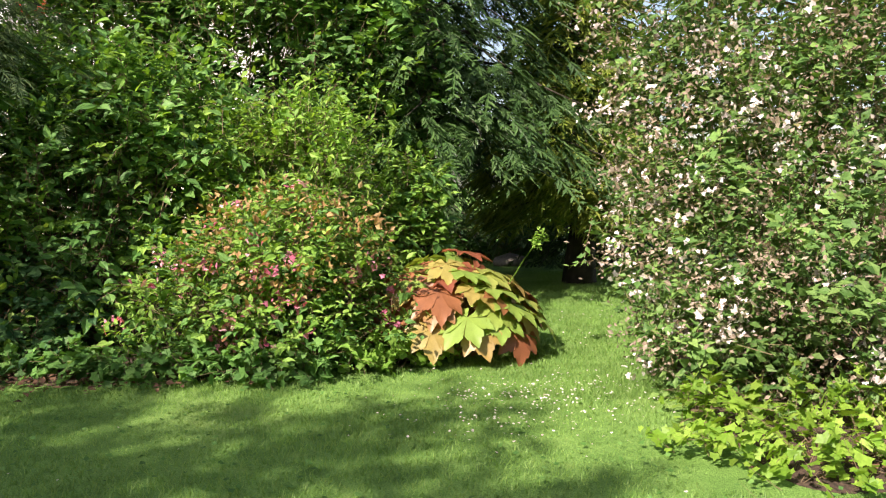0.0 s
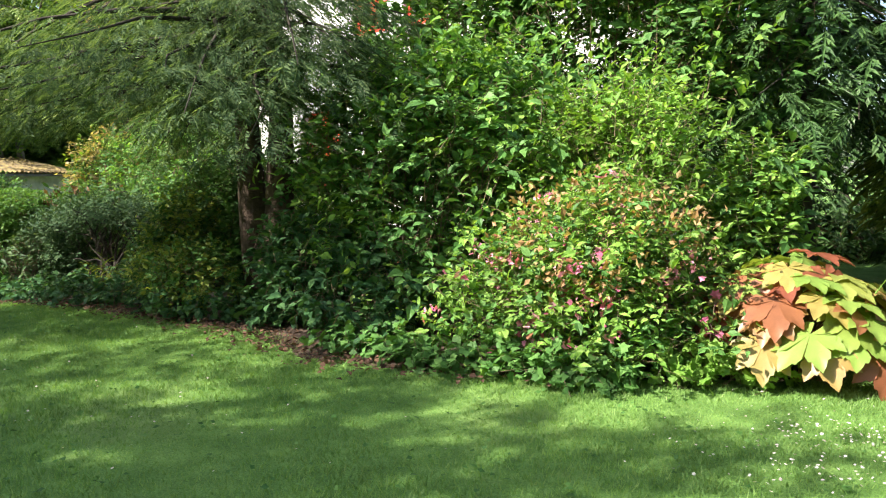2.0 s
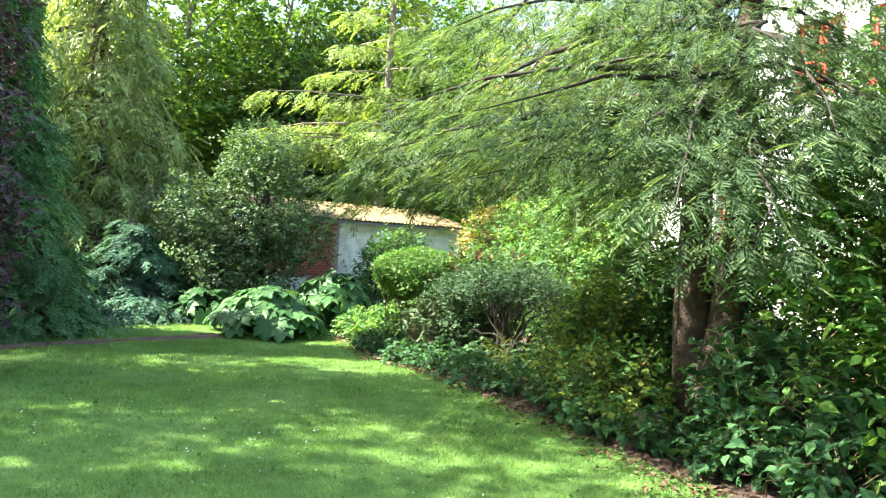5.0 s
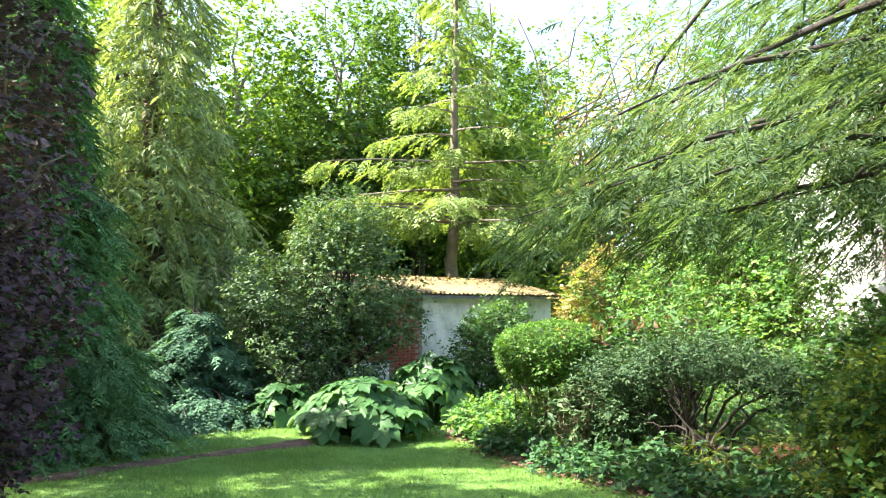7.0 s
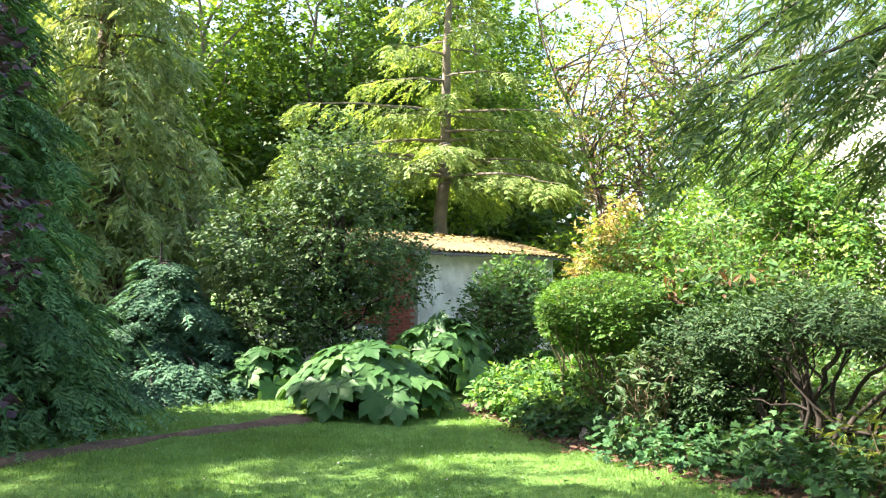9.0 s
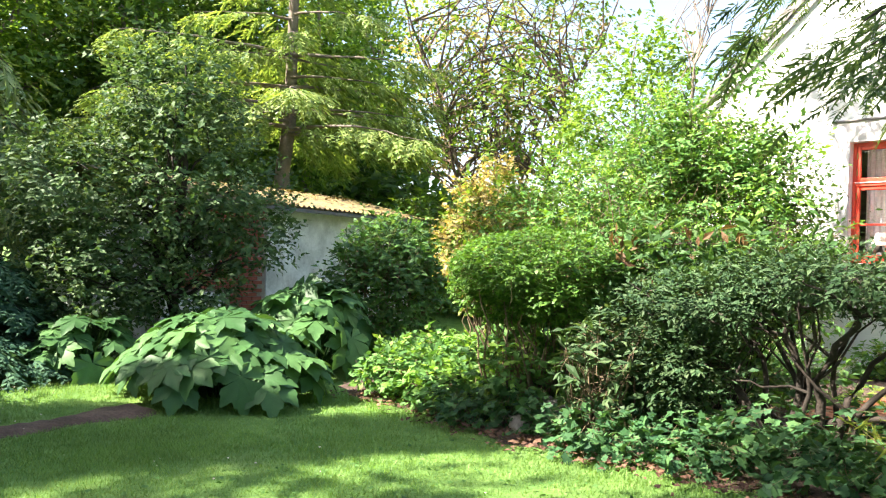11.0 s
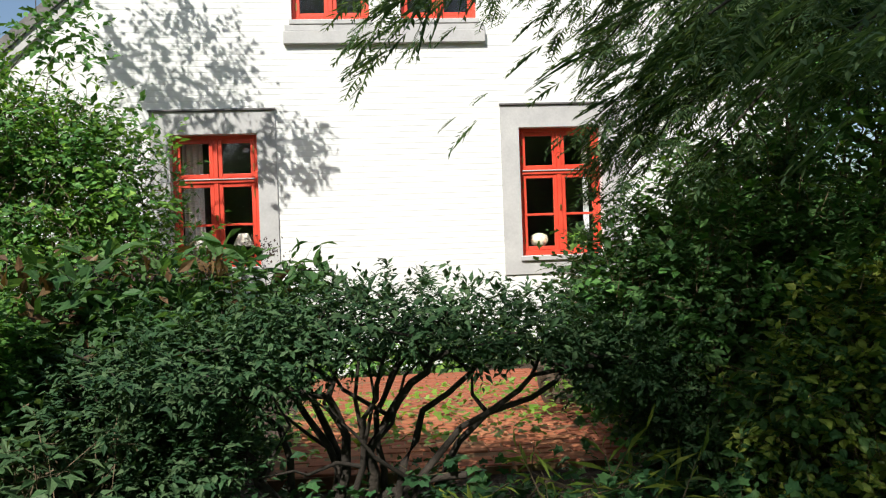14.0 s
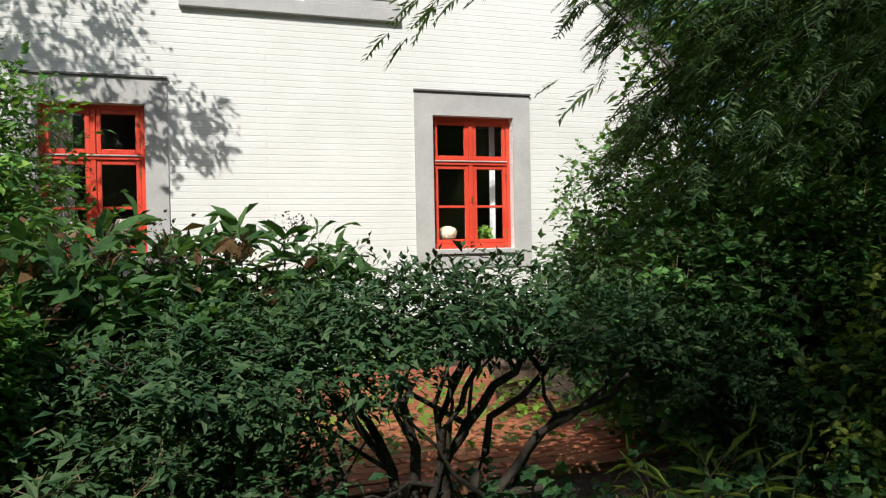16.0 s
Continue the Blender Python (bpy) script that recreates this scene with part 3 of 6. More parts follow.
def conifer(name, x, y, height, radius, z0, label, mat, n_limbs, per_limb, size, droop=0.25, template=None, bark=None, r=0.2, seed=1,
            taper=0.8, hang=0.5, side=0.33, rise=0.15, trunks=((0, 0),), category="conifer", sector=None, extra=(), thin_above=99.0, split=True, density=None):
    """A conifer: trunk, limbs that bow down, and sprays hung along them."""
    rng = np.random.default_rng(seed)
    z = gz(x, y)
    e = thing(name, x, y, z, label, category)
    T = Tubes(8)
    for dx, dy in trunks:
        tr = bend((x, y, z - 0.1), (x + dx, y + dy, z + height), 10, 0, 0.006, rng)
        tr[1:3, 0] += dx * 0.3
        T.add(tr, r, r * 0.12, r * 0.5)
    P, D, N, S = [], [], [], []
    limbs = []
    for k in range(n_limbs):
        f = (k + rng.random()) / n_limbs
        h = z0 + (height * 0.97 - z0) * f ** 1.25
        a = k * 2.39996 + rng.normal(0, 0.25)
        L = radius * (1 - f ** taper * 0.92) * rng.uniform(0.72, 1.12)
        if sector is not None:
            L *= sector(a, h)
        if L < 0.25:
            continue
        limbs.append((a, h, L, droop))
    for a, h, L, dr in limbs + list(extra):
        q = np.linspace(0, 1, 9)
        px = x + np.cos(a) * L * q + rng.normal(0, 0.02 * L, 9) * (q > 0)
        py = y + np.sin(a) * L * q + rng.normal(0, 0.02 * L, 9) * (q > 0)
        pz = z + h + L * (rise * q - (dr + rise) * q * q)
        limb = np.stack([px, py, pz], 1)
        if split:
            T1 = Tubes(6)
            T1.add(limb, 0.02 * L ** 0.7 + 0.005, 0.004)
            T1.part("limb", M_BARK_DARK if density else bark or M_BARK, e)
        else:
            T.add(limb, 0.02 * L ** 0.7 + 0.005, 0.004)
        m = max(4, int(per_limb * L / radius * (0.4 if h > thin_above else 1.0) * (density(a, h) if density else 1.0)))
        t = rng.random(m) ** 0.7 * 0.95 + 0.07
        base = np.stack([np.interp(t, q, limb[:, i]) for i in range(3)], 1)
        sd = np.array([-math.sin(a), math.cos(a), 0.0])
        out = np.array([math.cos(a), math.sin(a), 0.0])
        off = rng.normal(0, 1, m) * side * L * (0.25 + 0.75 * np.sin(np.pi * np.clip(t, 0, 1)))
        pos = base + sd * off[:, None] + out * (0.25 * np.abs(off))[:, None]
        pos[:, 2] -= np.abs(off) * 0.18 + rng.random(m) ** 2 * hang
        d = out * rng.uniform(0.3, 1.0, m)[:, None] + sd * (np.sign(off) * rng.uniform(-0.1, 1.2, m))[:, None]
        d[:, 2] -= rng.uniform(0.1, 0.9, m) * (0.4 + hang)
        P.append(pos)
        D.append(d)
        N.append(np.array([0, 0, 1.0]) + rng.normal(0, 0.24, (m, 3)))
        S.append(size * rng.uniform(0.6, 1.3, m))
    V, F = place(template or frond(), np.concatenate(P), np.concatenate(D), np.concatenate(N), np.concatenate(S))
    part_np("crown", V, F, mat, e)
    T.part("trunk", bark or M_BARK, e)
    return e


# ---------------------------------------------------------------- ground
def line_grid(fine0, fine1, step, far):
    g = list(np.arange(fine0, fine1 + 1e-6, step))
    s = step
    while g[-1] < far:
        s *= 1.5
        g.append(g[-1] + s)
    s = step
    while g[0] > -far:
        s *= 1.5
        g.insert(0, g[0] - s)
    return np.array(g)


def build_ground():
    xs, ys = line_grid(-24, 6, 0.5, 900), line_grid(-6, 18, 0.5, 900)
    X, Y = np.meshgrid(xs, ys, indexing="ij")
    Z = ground_z(X, Y) + 0.012 * np.sin(X * 1.7) * np.sin(Y * 1.3)
    nx, ny = X.shape
    i, j = np.meshgrid(np.arange(nx - 1), np.arange(ny - 1), indexing="ij")
    F = np.stack([i * ny + j, (i + 1) * ny + j, (i + 1) * ny + j + 1, i * ny + j + 1], -1).reshape(-1, 4)
    g = new("ground", mesh_np("ground", np.stack([X, Y, Z], -1).reshape(-1, 3), F, M_LAWN, True))
    tagged(g, "mown green lawn with paler dry patches", "lawn", kind="structure")


build_ground()


def bed(name, xs, near, far, label, mat=None, lift=0.03):
    """A planting bed: a low bank of soil between two edge lines over x."""
    xs = np.asarray(xs, float)
    n = 80
    x = np.linspace(xs[0], xs[-1], n)
    a, b = np.interp(x, xs, near), np.interp(x, xs, far)
    a = a + 0.10 * np.sin(x * 3.1) + 0.06 * np.sin(x * 7.7 + 1)
    m = 14
    f = np.linspace(0, 1, m)
    X = np.repeat(x[:, None], m, 1)
    Y = a[:, None] + (b - a)[:, None] * f[None]
    Z = ground_z(X, Y) + lift * np.minimum(1, np.minimum(f, 1 - f) * 12)[None] + 0.02 * np.sin(X * 5) * np.sin(Y * 6) * (f > 0.05)[None] - 0.02 * (f < 0.02)[None] + 0.012 * (f > 0.02)[None]
    i, j = np.meshgrid(np.arange(n - 1), np.arange(m - 1), indexing="ij")
    F = np.stack([i * m + j, (i + 1) * m + j, (i + 1) * m + j + 1, i * m + j + 1], -1).reshape(-1, 4)
    return tagged(new(name, mesh_np(name, np.stack([X, Y, Z], -1).reshape(-1, 3), F, mat or M_SOIL, True)), label, "flower bed", kind="structure")


BED_X = [-15.6, -14.0, -12.3, -9.2, -6.1, -5.3, -3.9, -2.5, -1.6, -0.9]
BED_NEAR = [5.6, 5.45, 5.4, 5.35, 5.2, 5.1, 4.75, 5.2, 5.7, 6.4]
BED_FAR = [9.5, 12.4, 12.7, 12.7, 12.7, 12.7, 12.7, 12.7, 12.0, 9.0]
bed("ground_bed", BED_X, BED_NEAR, BED_FAR, "bare brown soil bed with leaf litter under shrubs")
bed("ground_rose_bed", [0.82, 1.15, 2.2, 5.0], [4.7, 3.85, 3.5, 3.35], [5.6, 8.5, 10.5, 11.0], "reddish brown soil under the rose")


# ---------------------------------------------------------------- house
WY = 12.8                      # the gable wall's face
HX, HHALF, EAVE, APEX = -10.2, 5.5, 3.75, 8.55
WINS = [(-13.16, -12.04, 1.40, 3.15), (-8.53, -7.39, 1.40, 3.15)]
UPS = [(-11.53, -10.50, 4.64, 6.0), (-10.08, -9.05, 4.64, 6.0)]


def prism(bm, pts, y0, y1):
    """A slab from a polygon in x and z, between two values of y."""
    a = [bm.verts.new((x, y0, z)) for x, z in pts]
    b = [bm.verts.new((x, y1, z)) for x, z in pts]
    bm.faces.new(a)
    bm.faces.new(b[::-1])
    for i in range(len(pts)):
        j = (i + 1) % len(pts)
        bm.faces.new((a[j], a[i], b[i], b[j]))


def roof_z(x):
    return APEX - (APEX - EAVE) * abs(x - HX) / HHALF


def build_house():
    x0, x1 = HX - HHALF, HX + HHALF
    bm = bmesh.new()
    T = 0.38
    (a0, a1, s, t), (b0, b1, _, _) = WINS
    (u0, u1, us, ut), (v0, v1, _, _) = UPS
    for p in ([(x0, -0.4), (a0, -0.4), (a0, EAVE), (x0, EAVE)], [(a1, -0.4), (b0, -0.4), (b0, EAVE), (a1, EAVE)], [(b1, -0.4), (x1, -0.4), (x1, EAVE), (b1, EAVE)]):
        prism(bm, p, WY, WY + T)
    for l, r in ((a0, a1), (b0, b1)):
        prism(bm, [(l, -0.4), (r, -0.4), (r, s), (l, s)], WY, WY + T)
        prism(bm, [(l, t), (r, t), (r, EAVE), (l, EAVE)], WY, WY + T)
    prism(bm, [(x0, EAVE), (u0, EAVE), (u0, roof_z(u0)), ], WY, WY + T)
    prism(bm, [(u0, EAVE), (v1, EAVE), (v1, us), (u0, us)], WY, WY + T)
    prism(bm, [(u1, us), (v0, us), (v0, ut), (u1, ut)], WY, WY + T)
    prism(bm, [(v1, EAVE), (x1, EAVE), (v1, roof_z(v1))], WY, WY + T)
    prism(bm, [(u0, ut), (v1, ut), (v1, roof_z(v1)), (HX, APEX), (u0, roof_z(u0))], WY, WY + T)
    w = part("wall_gable", bm, M_WALL)
    tagged(w, "white painted brick gable wall of the house", "wall", kind="structure")
    # side and back walls, floor between the storeys
    bm = bmesh.new()
    for xa, xb in ((x0, x0 + T), (x1 - T, x1)):
        add_box(bm, xa, xb, WY + T, WY + 9, -0.4, EAVE)
    tagged(part("wall_sides", bm, M_WALL), "white painted brick side walls of the house", "wall", kind="structure")
    bm = bmesh.new()
    prism(bm, [(x0, -0.4), (x1, -0.4), (x1, EAVE), (HX, APEX), (x0, EAVE)], WY + 9, WY + 9.3)
    tagged(part("wall_back", bm, M_WALL), "white painted brick back wall of the house", "wall", kind="structure")
    tagged(part("floor_indoor", box(x0 + T, x1 - T, WY + T, WY + 9, 0.55, 0.7), M_BARK), "dark wooden floor indoors", "floor", kind="structure")
    # ceiling and inner wall are coloured dark to imitate an unlit room
    tagged(part("ceiling_indoor", box(x0 + T, x1 - T, WY + T, WY + 9, 3.6, 3.74), M_ROOM_GLOOM), "indoor ceiling coloured dark to look unlit", "ceiling", kind="structure")
    tagged(part("wall_indoor", box(x0 + T, x1 - T, WY + 4.0, WY + 4.15, 0.7, 3.6), M_ROOM_GLOOM), "inner wall behind the windows, its gloom put into the colour", "wall", kind="structure")
    # roof: two slabs with a short overhang and verge boards
    for s, nm in ((-1, "roof"), (1, "roof")):
        bm = bmesh.new()
        ex = HX + s * (HHALF + 0.35)
        ez = roof_z(HX + s * (HHALF + 0.35))
        prism(bm, [(HX, APEX + 0.02), (ex, ez + 0.02), (ex, ez + 0.20), (HX, APEX + 0.24)], WY - 0.10, WY + 9.4)
        tagged(part(nm, bm, M_TILE), "grey roof slope of the white house", "roof", kind="structure")
        bm = bmesh.new()
        prism(bm, [(HX, APEX - 0.14), (ex, ez - 0.14), (ex, ez + 0.015), (HX, APEX + 0.015)], WY - 0.06, WY - 0.004)
        tagged(part("trim_verge", bm, M_PLASTER), "grey verge board under the roof edge", "trim", kind="structure")


build_house()


def casement(parent, x0, x1, z0, z1, y, bar):
    """One opening leaf of a window: four rails, panes, glazing bar."""
    r, d = 0.055, 0.045
    s = child(new("sash", bpy.data.meshes.new("sash")), parent)
    bm = bmesh.new()
    add_box(bm, x0, x0 + r, y, y + d, z0, z1, 0.006)
    add_box(bm, x1 - r, x1, y, y + d, z0, z1, 0.006)
    add_box(bm, x0 + r, x1 - r, y + 0.002, y + d - 0.002, z0, z0 + r, 0.006)
    add_box(bm, x0 + r, x1 - r, y + 0.002, y + d - 0.002, z1 - r, z1, 0.006)
    bm.to_mesh(s.data)
    bm.free()
    s.data.materials.append(M_RED)
    zs = [z0 + r, z1 - r]
    if bar:
        zm = z0 + (z1 - z0) * 0.47
        part("glazing_bar", box(x0 + r, x1 - r, y + 0.006, y + d - 0.01, zm - 0.016, zm + 0.016, 0.004), M_RED, s)
        zs = [z0 + r, zm - 0.016, zm + 0.016, z1 - r]
    for k in range(0, len(zs), 2):
        g = part("pane", box(x0 + r - 0.004, x1 - r + 0.004, y + 0.018, y + 0.022, zs[k] - 0.004, zs[k + 1] + 0.004), M_GLASS, s)
        g.visible_shadow = False
    for zh in (z0 + 0.14, z1 - 0.14):
        xh = x0 + 0.012 if s.name.endswith(("sash", "002", "004", "006", "008")) else x1 - 0.012
        part("hinge", box(xh - 0.008, xh + 0.008, y - 0.012, y - 0.001, zh - 0.05, zh + 0.05, 0.003), M_BRASS, s)
    return s


def window(name, x0, x1, z0, z1, split, label):
    y = WY + 0.10
    e = thing(name, (x0 + x1) / 2, WY, z0, label, "window", "red windows of the house", "structure")
    f = 0.05
    part("window_frame", add_box(add_box(add_box(box(x0, x0 + f, y, y + 0.11, z0, z1, 0.006), x1 - f, x1, y, y + 0.11, z0, z1, 0.006),
                                 x0 + f, x1 - f, y + 0.002, y + 0.108, z1 - f, z1, 0.006), x0 + f, x1 - f, y + 0.002, y + 0.108, z0, z0 + f + 0.02, 0.006), M_RED, e)
    xm = (x0 + x1) / 2
    zt = z1 - 0.60
    if split:
        part("transom", box(x0 + f, x1 - f, y - 0.012, y + 0.10, zt - 0.035, zt + 0.035, 0.006), M_RED, e)
        part("drip_rail", box(x0 + f, x1 - f, y - 0.03, y - 0.013, zt + 0.008, zt + 0.024, 0.003), M_PLASTER, e, "pale drip rail")
        rows = [(z0 + f + 0.02, zt - 0.035, True), (zt + 0.035, z1 - f, False)]
    else:
        rows = [(z0 + f + 0.02, z1 - f, True)]
    for za, zb, bar in rows:
        part("mullion", box(xm - 0.03, xm + 0.03, y - 0.008, y + 0.10, za, zb, 0.006), M_RED, e)
        casement(e, x0 + f, xm - 0.03, za, zb, y + 0.01, bar)
        casement(e, xm + 0.03, x1 - f, za, zb, y + 0.01, bar)
    if split:
        part("latch", box(xm - 0.012, xm + 0.012, y - 0.03, y - 0.009, z0 + 0.62, z0 + 0.69, 0.004), M_BRASS, e, "brass latch")
    part("window_sill", box(x0 - 0.03, x1 + 0.03, WY - 0.06, y - 0.002, z0 - 0.07, z0 - 0.004, 0.008), M_PLASTER, e)
    return e


def surround(name, x0, x1, z0, z1):
    """Grey plaster band round a window, with its dark coping."""
    bm = bmesh.new()
    wl, top = 0.25, 0.30
    y0, y1 = WY - 0.022, WY - 0.002
    add_box(bm, x0 - wl, x0 - 0.002, y0, y1, z0 - 0.25, z1 + top)
    add_box(bm, x1 + 0.002, x1 + wl, y0, y1, z0 - 0.25, z1 + top)
    add_box(bm, x0 - 0.002, x1 + 0.002, y0, y1, z1 + 0.002, z1 + top)
    add_box(bm, x0 - 0.002, x1 + 0.002, y0, y1, z0 - 0.25, z0 - 0.075)
    tagged(part(name, bm, M_PLASTER), "smooth grey plaster surround of a window", "trim", kind="structure")
    tagged(part("trim_coping", box(x0 - wl - 0.01, x1 + wl + 0.01, WY - 0.05, WY - 0.003, z1 + top + 0.003, z1 + top + 0.03, 0.004), M_COPING),
           "thin dark coping over a window surround", "trim", kind="structure")


for k, (a, b, c, d) in enumerate(WINS):
    window("window_%d" % (k + 1), a, b, c, d, True, "tall red-painted casement window with six panes in a white wall")
    surround("trim_surround", a, b, c, d)
for k, (a, b, c, d) in enumerate(UPS):
    window("window_%d" % (k + 3), a, b, c, d, False, "red-painted upper window under the gable")
    tagged(part("trim_sill", box(a - 0.09, b + 0.09, WY - 0.05, WY - 0.002, c - 0.155, c - 0.075, 0.006), M_PLASTER), "grey sill band under an upper window", "trim", kind="structure")
tagged(part("trim_band", box(-11.64, -8.95, WY - 0.075, WY - 0.002, 4.31, 4.482, 0.008), M_PLASTER), "grey plaster band under the upper windows", "trim", kind="structure")

# behind the panes
for k, (a, b, c, d) in enumerate(WINS):
    tagged(part("sill_board", box(a, b, WY + 0.225, WY + 0.55, c - 0.04, c - 0.005, 0.005), M_CURTAIN), "white indoor window board", "sill", kind="structure")


def curtain(x0, x1, z0, z1, y):
    n = 40
    x = np.linspace(x0, x1, n)
    yy = y + 0.025 * np.sin(np.linspace(0, 20, n))
    V = np.concatenate([np.stack([x, yy + o, np.full(n, z)], 1) for z, o in ((z0, 0.02), (z1, 0.0), (z0, 0.026), (z1, 0.006))])
    i = np.arange(n - 1)
    F = np.concatenate([np.stack([i, i + 1, n + i + 1, n + i], 1), np.stack([2 * n + i, 3 * n + i, 3 * n + i + 1, 2 * n + i + 1], 1)])
    ob = new("curtain", mesh_np("curtain", V, F, M_CURTAIN, True))
    tagged(ob, "white pleated curtain drawn aside behind the panes", "curtain")


curtain(-7.52, -7.44, 1.42, 3.1, WY + 0.5)
curtain(-13.12, -12.85, 1.42, 3.1, WY + 0.5)


def table_lamp(x, y, z, label):
    e = thing("table_lamp", x, y, z, label, "lamp", "lamps on the window boards")
    part("base", lathe([(0.07, 0), (0.075, 0.02), (0.03, 0.05), (0.05, 0.12), (0.055, 0.16), (0.018, 0.24), (0.012, 0.30)], 16, (x, y, z)), M_COPING, e, "dark turned base", True)
    part("shade", lathe([(0.14, 0.27), (0.145, 0.28), (0.07, 0.44), (0.068, 0.45)], 18, (x, y, z)), M_SHADE, e, "pale linen shade", True)


table_lamp(-12.85, WY + 0.38, 1.395, "table lamp with a pale conical shade on a window board")
table_lamp(-12.32, WY + 0.40, 1.395, "small table lamp with a white shade on a window board")


def pot_plant(x, y, z, kind_):
    e = thing("pot_plant", x, y, z, "round pale cactus in a pot on a window board" if kind_ == "cactus" else "leafy green pot plant on a window board", "pot plant")
    part("pot", lathe([(0.06, 0), (0.085, 0.11), (0.09, 0.11), (0.09, 0.13), (0.075, 0.13)], 16, (x, y, z)), M_POT, e, "", True)
    rng = np.random.default_rng(5)
    if kind_ == "cactus":
        part("plant", lathe([(0.05, 0.12), (0.11, 0.16), (0.13, 0.22), (0.11, 0.28), (0.05, 0.31), (0.01, 0.315)], 20, (x, y, z)), M_CACTUS, e, "", True)
    else:
        (V, F), _ = leaf_cloud([(x, y, z + 0.24, 0.14, 0.10, 0.13)], 160, 0.06, broad(0.4), rng, spread=0.03)
        part_np("leaves", V, F, M_LIGHT, e)


pot_plant(-8.22, WY + 0.36, 1.395, "cactus")
pot_plant(-7.72, WY + 0.36, 1.395, "leaf")


# ---------------------------------------------------------------- shed
SA, SB = Vector((-19.86, 5.25)), Vector((-22.1, 11.6))        # the front wall's ends on plan
SD = (SB - SA).normalized()
SN = Vector((-SD.y, SD.x))                                     # away from the lawn
if SN.x > 0:
    SN = -SN
SL = (SB - SA).length
SZ0, SEAVE, SRIDGE, SDEEP = -0.3, 2.02, 2.5, 1.9


def shed_pt(u, v, z):
    p = SA + SD * u + SN * v
    return (p.x, p.y, z)


def slab(u0, u1, v0, v1, z0, z1, bm=None):
    bm = bm or bmesh.new()
    lo = [bm.verts.new(shed_pt(u, v, z0)) for u, v in ((u0, v0), (u1, v0), (u1, v1), (u0, v1))]
    hi = [bm.verts.new(shed_pt(u, v, z1)) for u, v in ((u0, v0), (u1, v0), (u1, v1), (u0, v1))]
    bm.faces.new(lo[::-1])
    bm.faces.new(hi)
    for i in range(4):
        j = (i + 1) % 4
        bm.faces.new((lo[i], lo[j], hi[j], hi[i]))
    return bm


def build_shed():
    e = thing("shed", *shed_pt(SL / 2, 1, SZ0), "low brick garden shed with a whitewashed bay and a mossy roof", "shed")
    ue = (Vector((-20.55, 7.36)) - SA).dot(SD)
    part("plinth", slab(0, ue * 0.55, -0.04, 0.3, SZ0, 0.55), M_SHED_WHITE, e, "pale rendered plinth")
    part("wall", slab(ue, SL, 0, 0.25, SZ0, SEAVE), M_SHED_WHITE, e, "flaking whitewashed front wall")
    brickwall = part("wall", slab(0, ue - 0.005, 0.012, 0.25, SZ0, SEAVE), M_MORTAR, e, "red brick front wall")
    for s in ((0, 0.25, 0.26, 2 * SDEEP), (SL - 0.25, SL, 0.26, 2 * SDEEP), (0.25, SL - 0.25, 2 * SDEEP - 0.25, 2 * SDEEP)):
        part("wall", slab(*s, SZ0, SEAVE), M_SHED_WHITE, e)
    # roof: corrugated sheet, mossy
    n = 150
    u = np.linspace(-0.25, SL + 0.25, n)
    wave = 0.022 * np.sin(u / 0.146 * 2 * np.pi)
    rows = [(-0.28, SEAVE + 0.05), (SDEEP * 0.5, (SEAVE + SRIDGE) / 2 + 0.08), (SDEEP, SRIDGE + 0.04), (SDEEP * 1.5, (SEAVE + SRIDGE) / 2 + 0.06), (2 * SDEEP + 0.25, SEAVE + 0.03)]
    V, F = [], []
    for side in (0.0, -0.03):
        for v, z in rows:
            p = np.array([shed_pt(q, v, z + side) for q in u])
            p[:, 2] += wave
            V.append(p)
    V = np.concatenate(V)
    for s in (0, 5):
        for r in range(4):
            i = np.arange(n - 1) + (s + r) * n
            F.append(np.stack([i, i + 1, i + 1 + n, i + n], 1))
    i = np.arange(n - 1)
    F.append(np.stack([i, i + 1, i + 1 + 5 * n, i + 5 * n], 1))
    part_np("roof", V, np.concatenate(F), M_ROOF, e, "moss-grown corrugated roof", True)
    # moss cushions and needles on the roof
    rng = np.random.default_rng(3)
    m = 1500
    uu, vv = rng.uniform(0, SL, m), rng.uniform(-0.2, SDEEP, m)
    P = np.array([shed_pt(a, b, SEAVE + 0.07 + (SRIDGE - SEAVE) * max(0, b) / SDEEP) for a, b in zip(uu, vv)])
    V, F = place(simple(0.5), P, rng.normal(size=(m, 3)) * (1, 1, 0.2), np.array([0, 0, 1.0]) + rng.normal(0, 0.3, (m, 3)), rng.uniform(0.05, 0.12, m))
    part_np("moss", V, F, M_MOSS, e, "straw-coloured moss and needles")
    part("gutter", slab(-0.2, SL + 0.2, -0.33, -0.285, SEAVE - 0.06, SEAVE + 0.0), M_COPING, e, "dark gutter board")
    for a, b in ((0.5, 1.0),):
        fr = part("window", slab(a, b, -0.005, 0.06, 0.95, 1.7), M_SHED_WHITE, e, "small white-framed window")
        part("pane", slab(a + 0.06, b - 0.06, -0.012, -0.007, 1.01, 1.64), M_COPING, fr)
    return e, ue, brickwall


SHED, SHED_UE, SHED_BRICKS = build_shed()


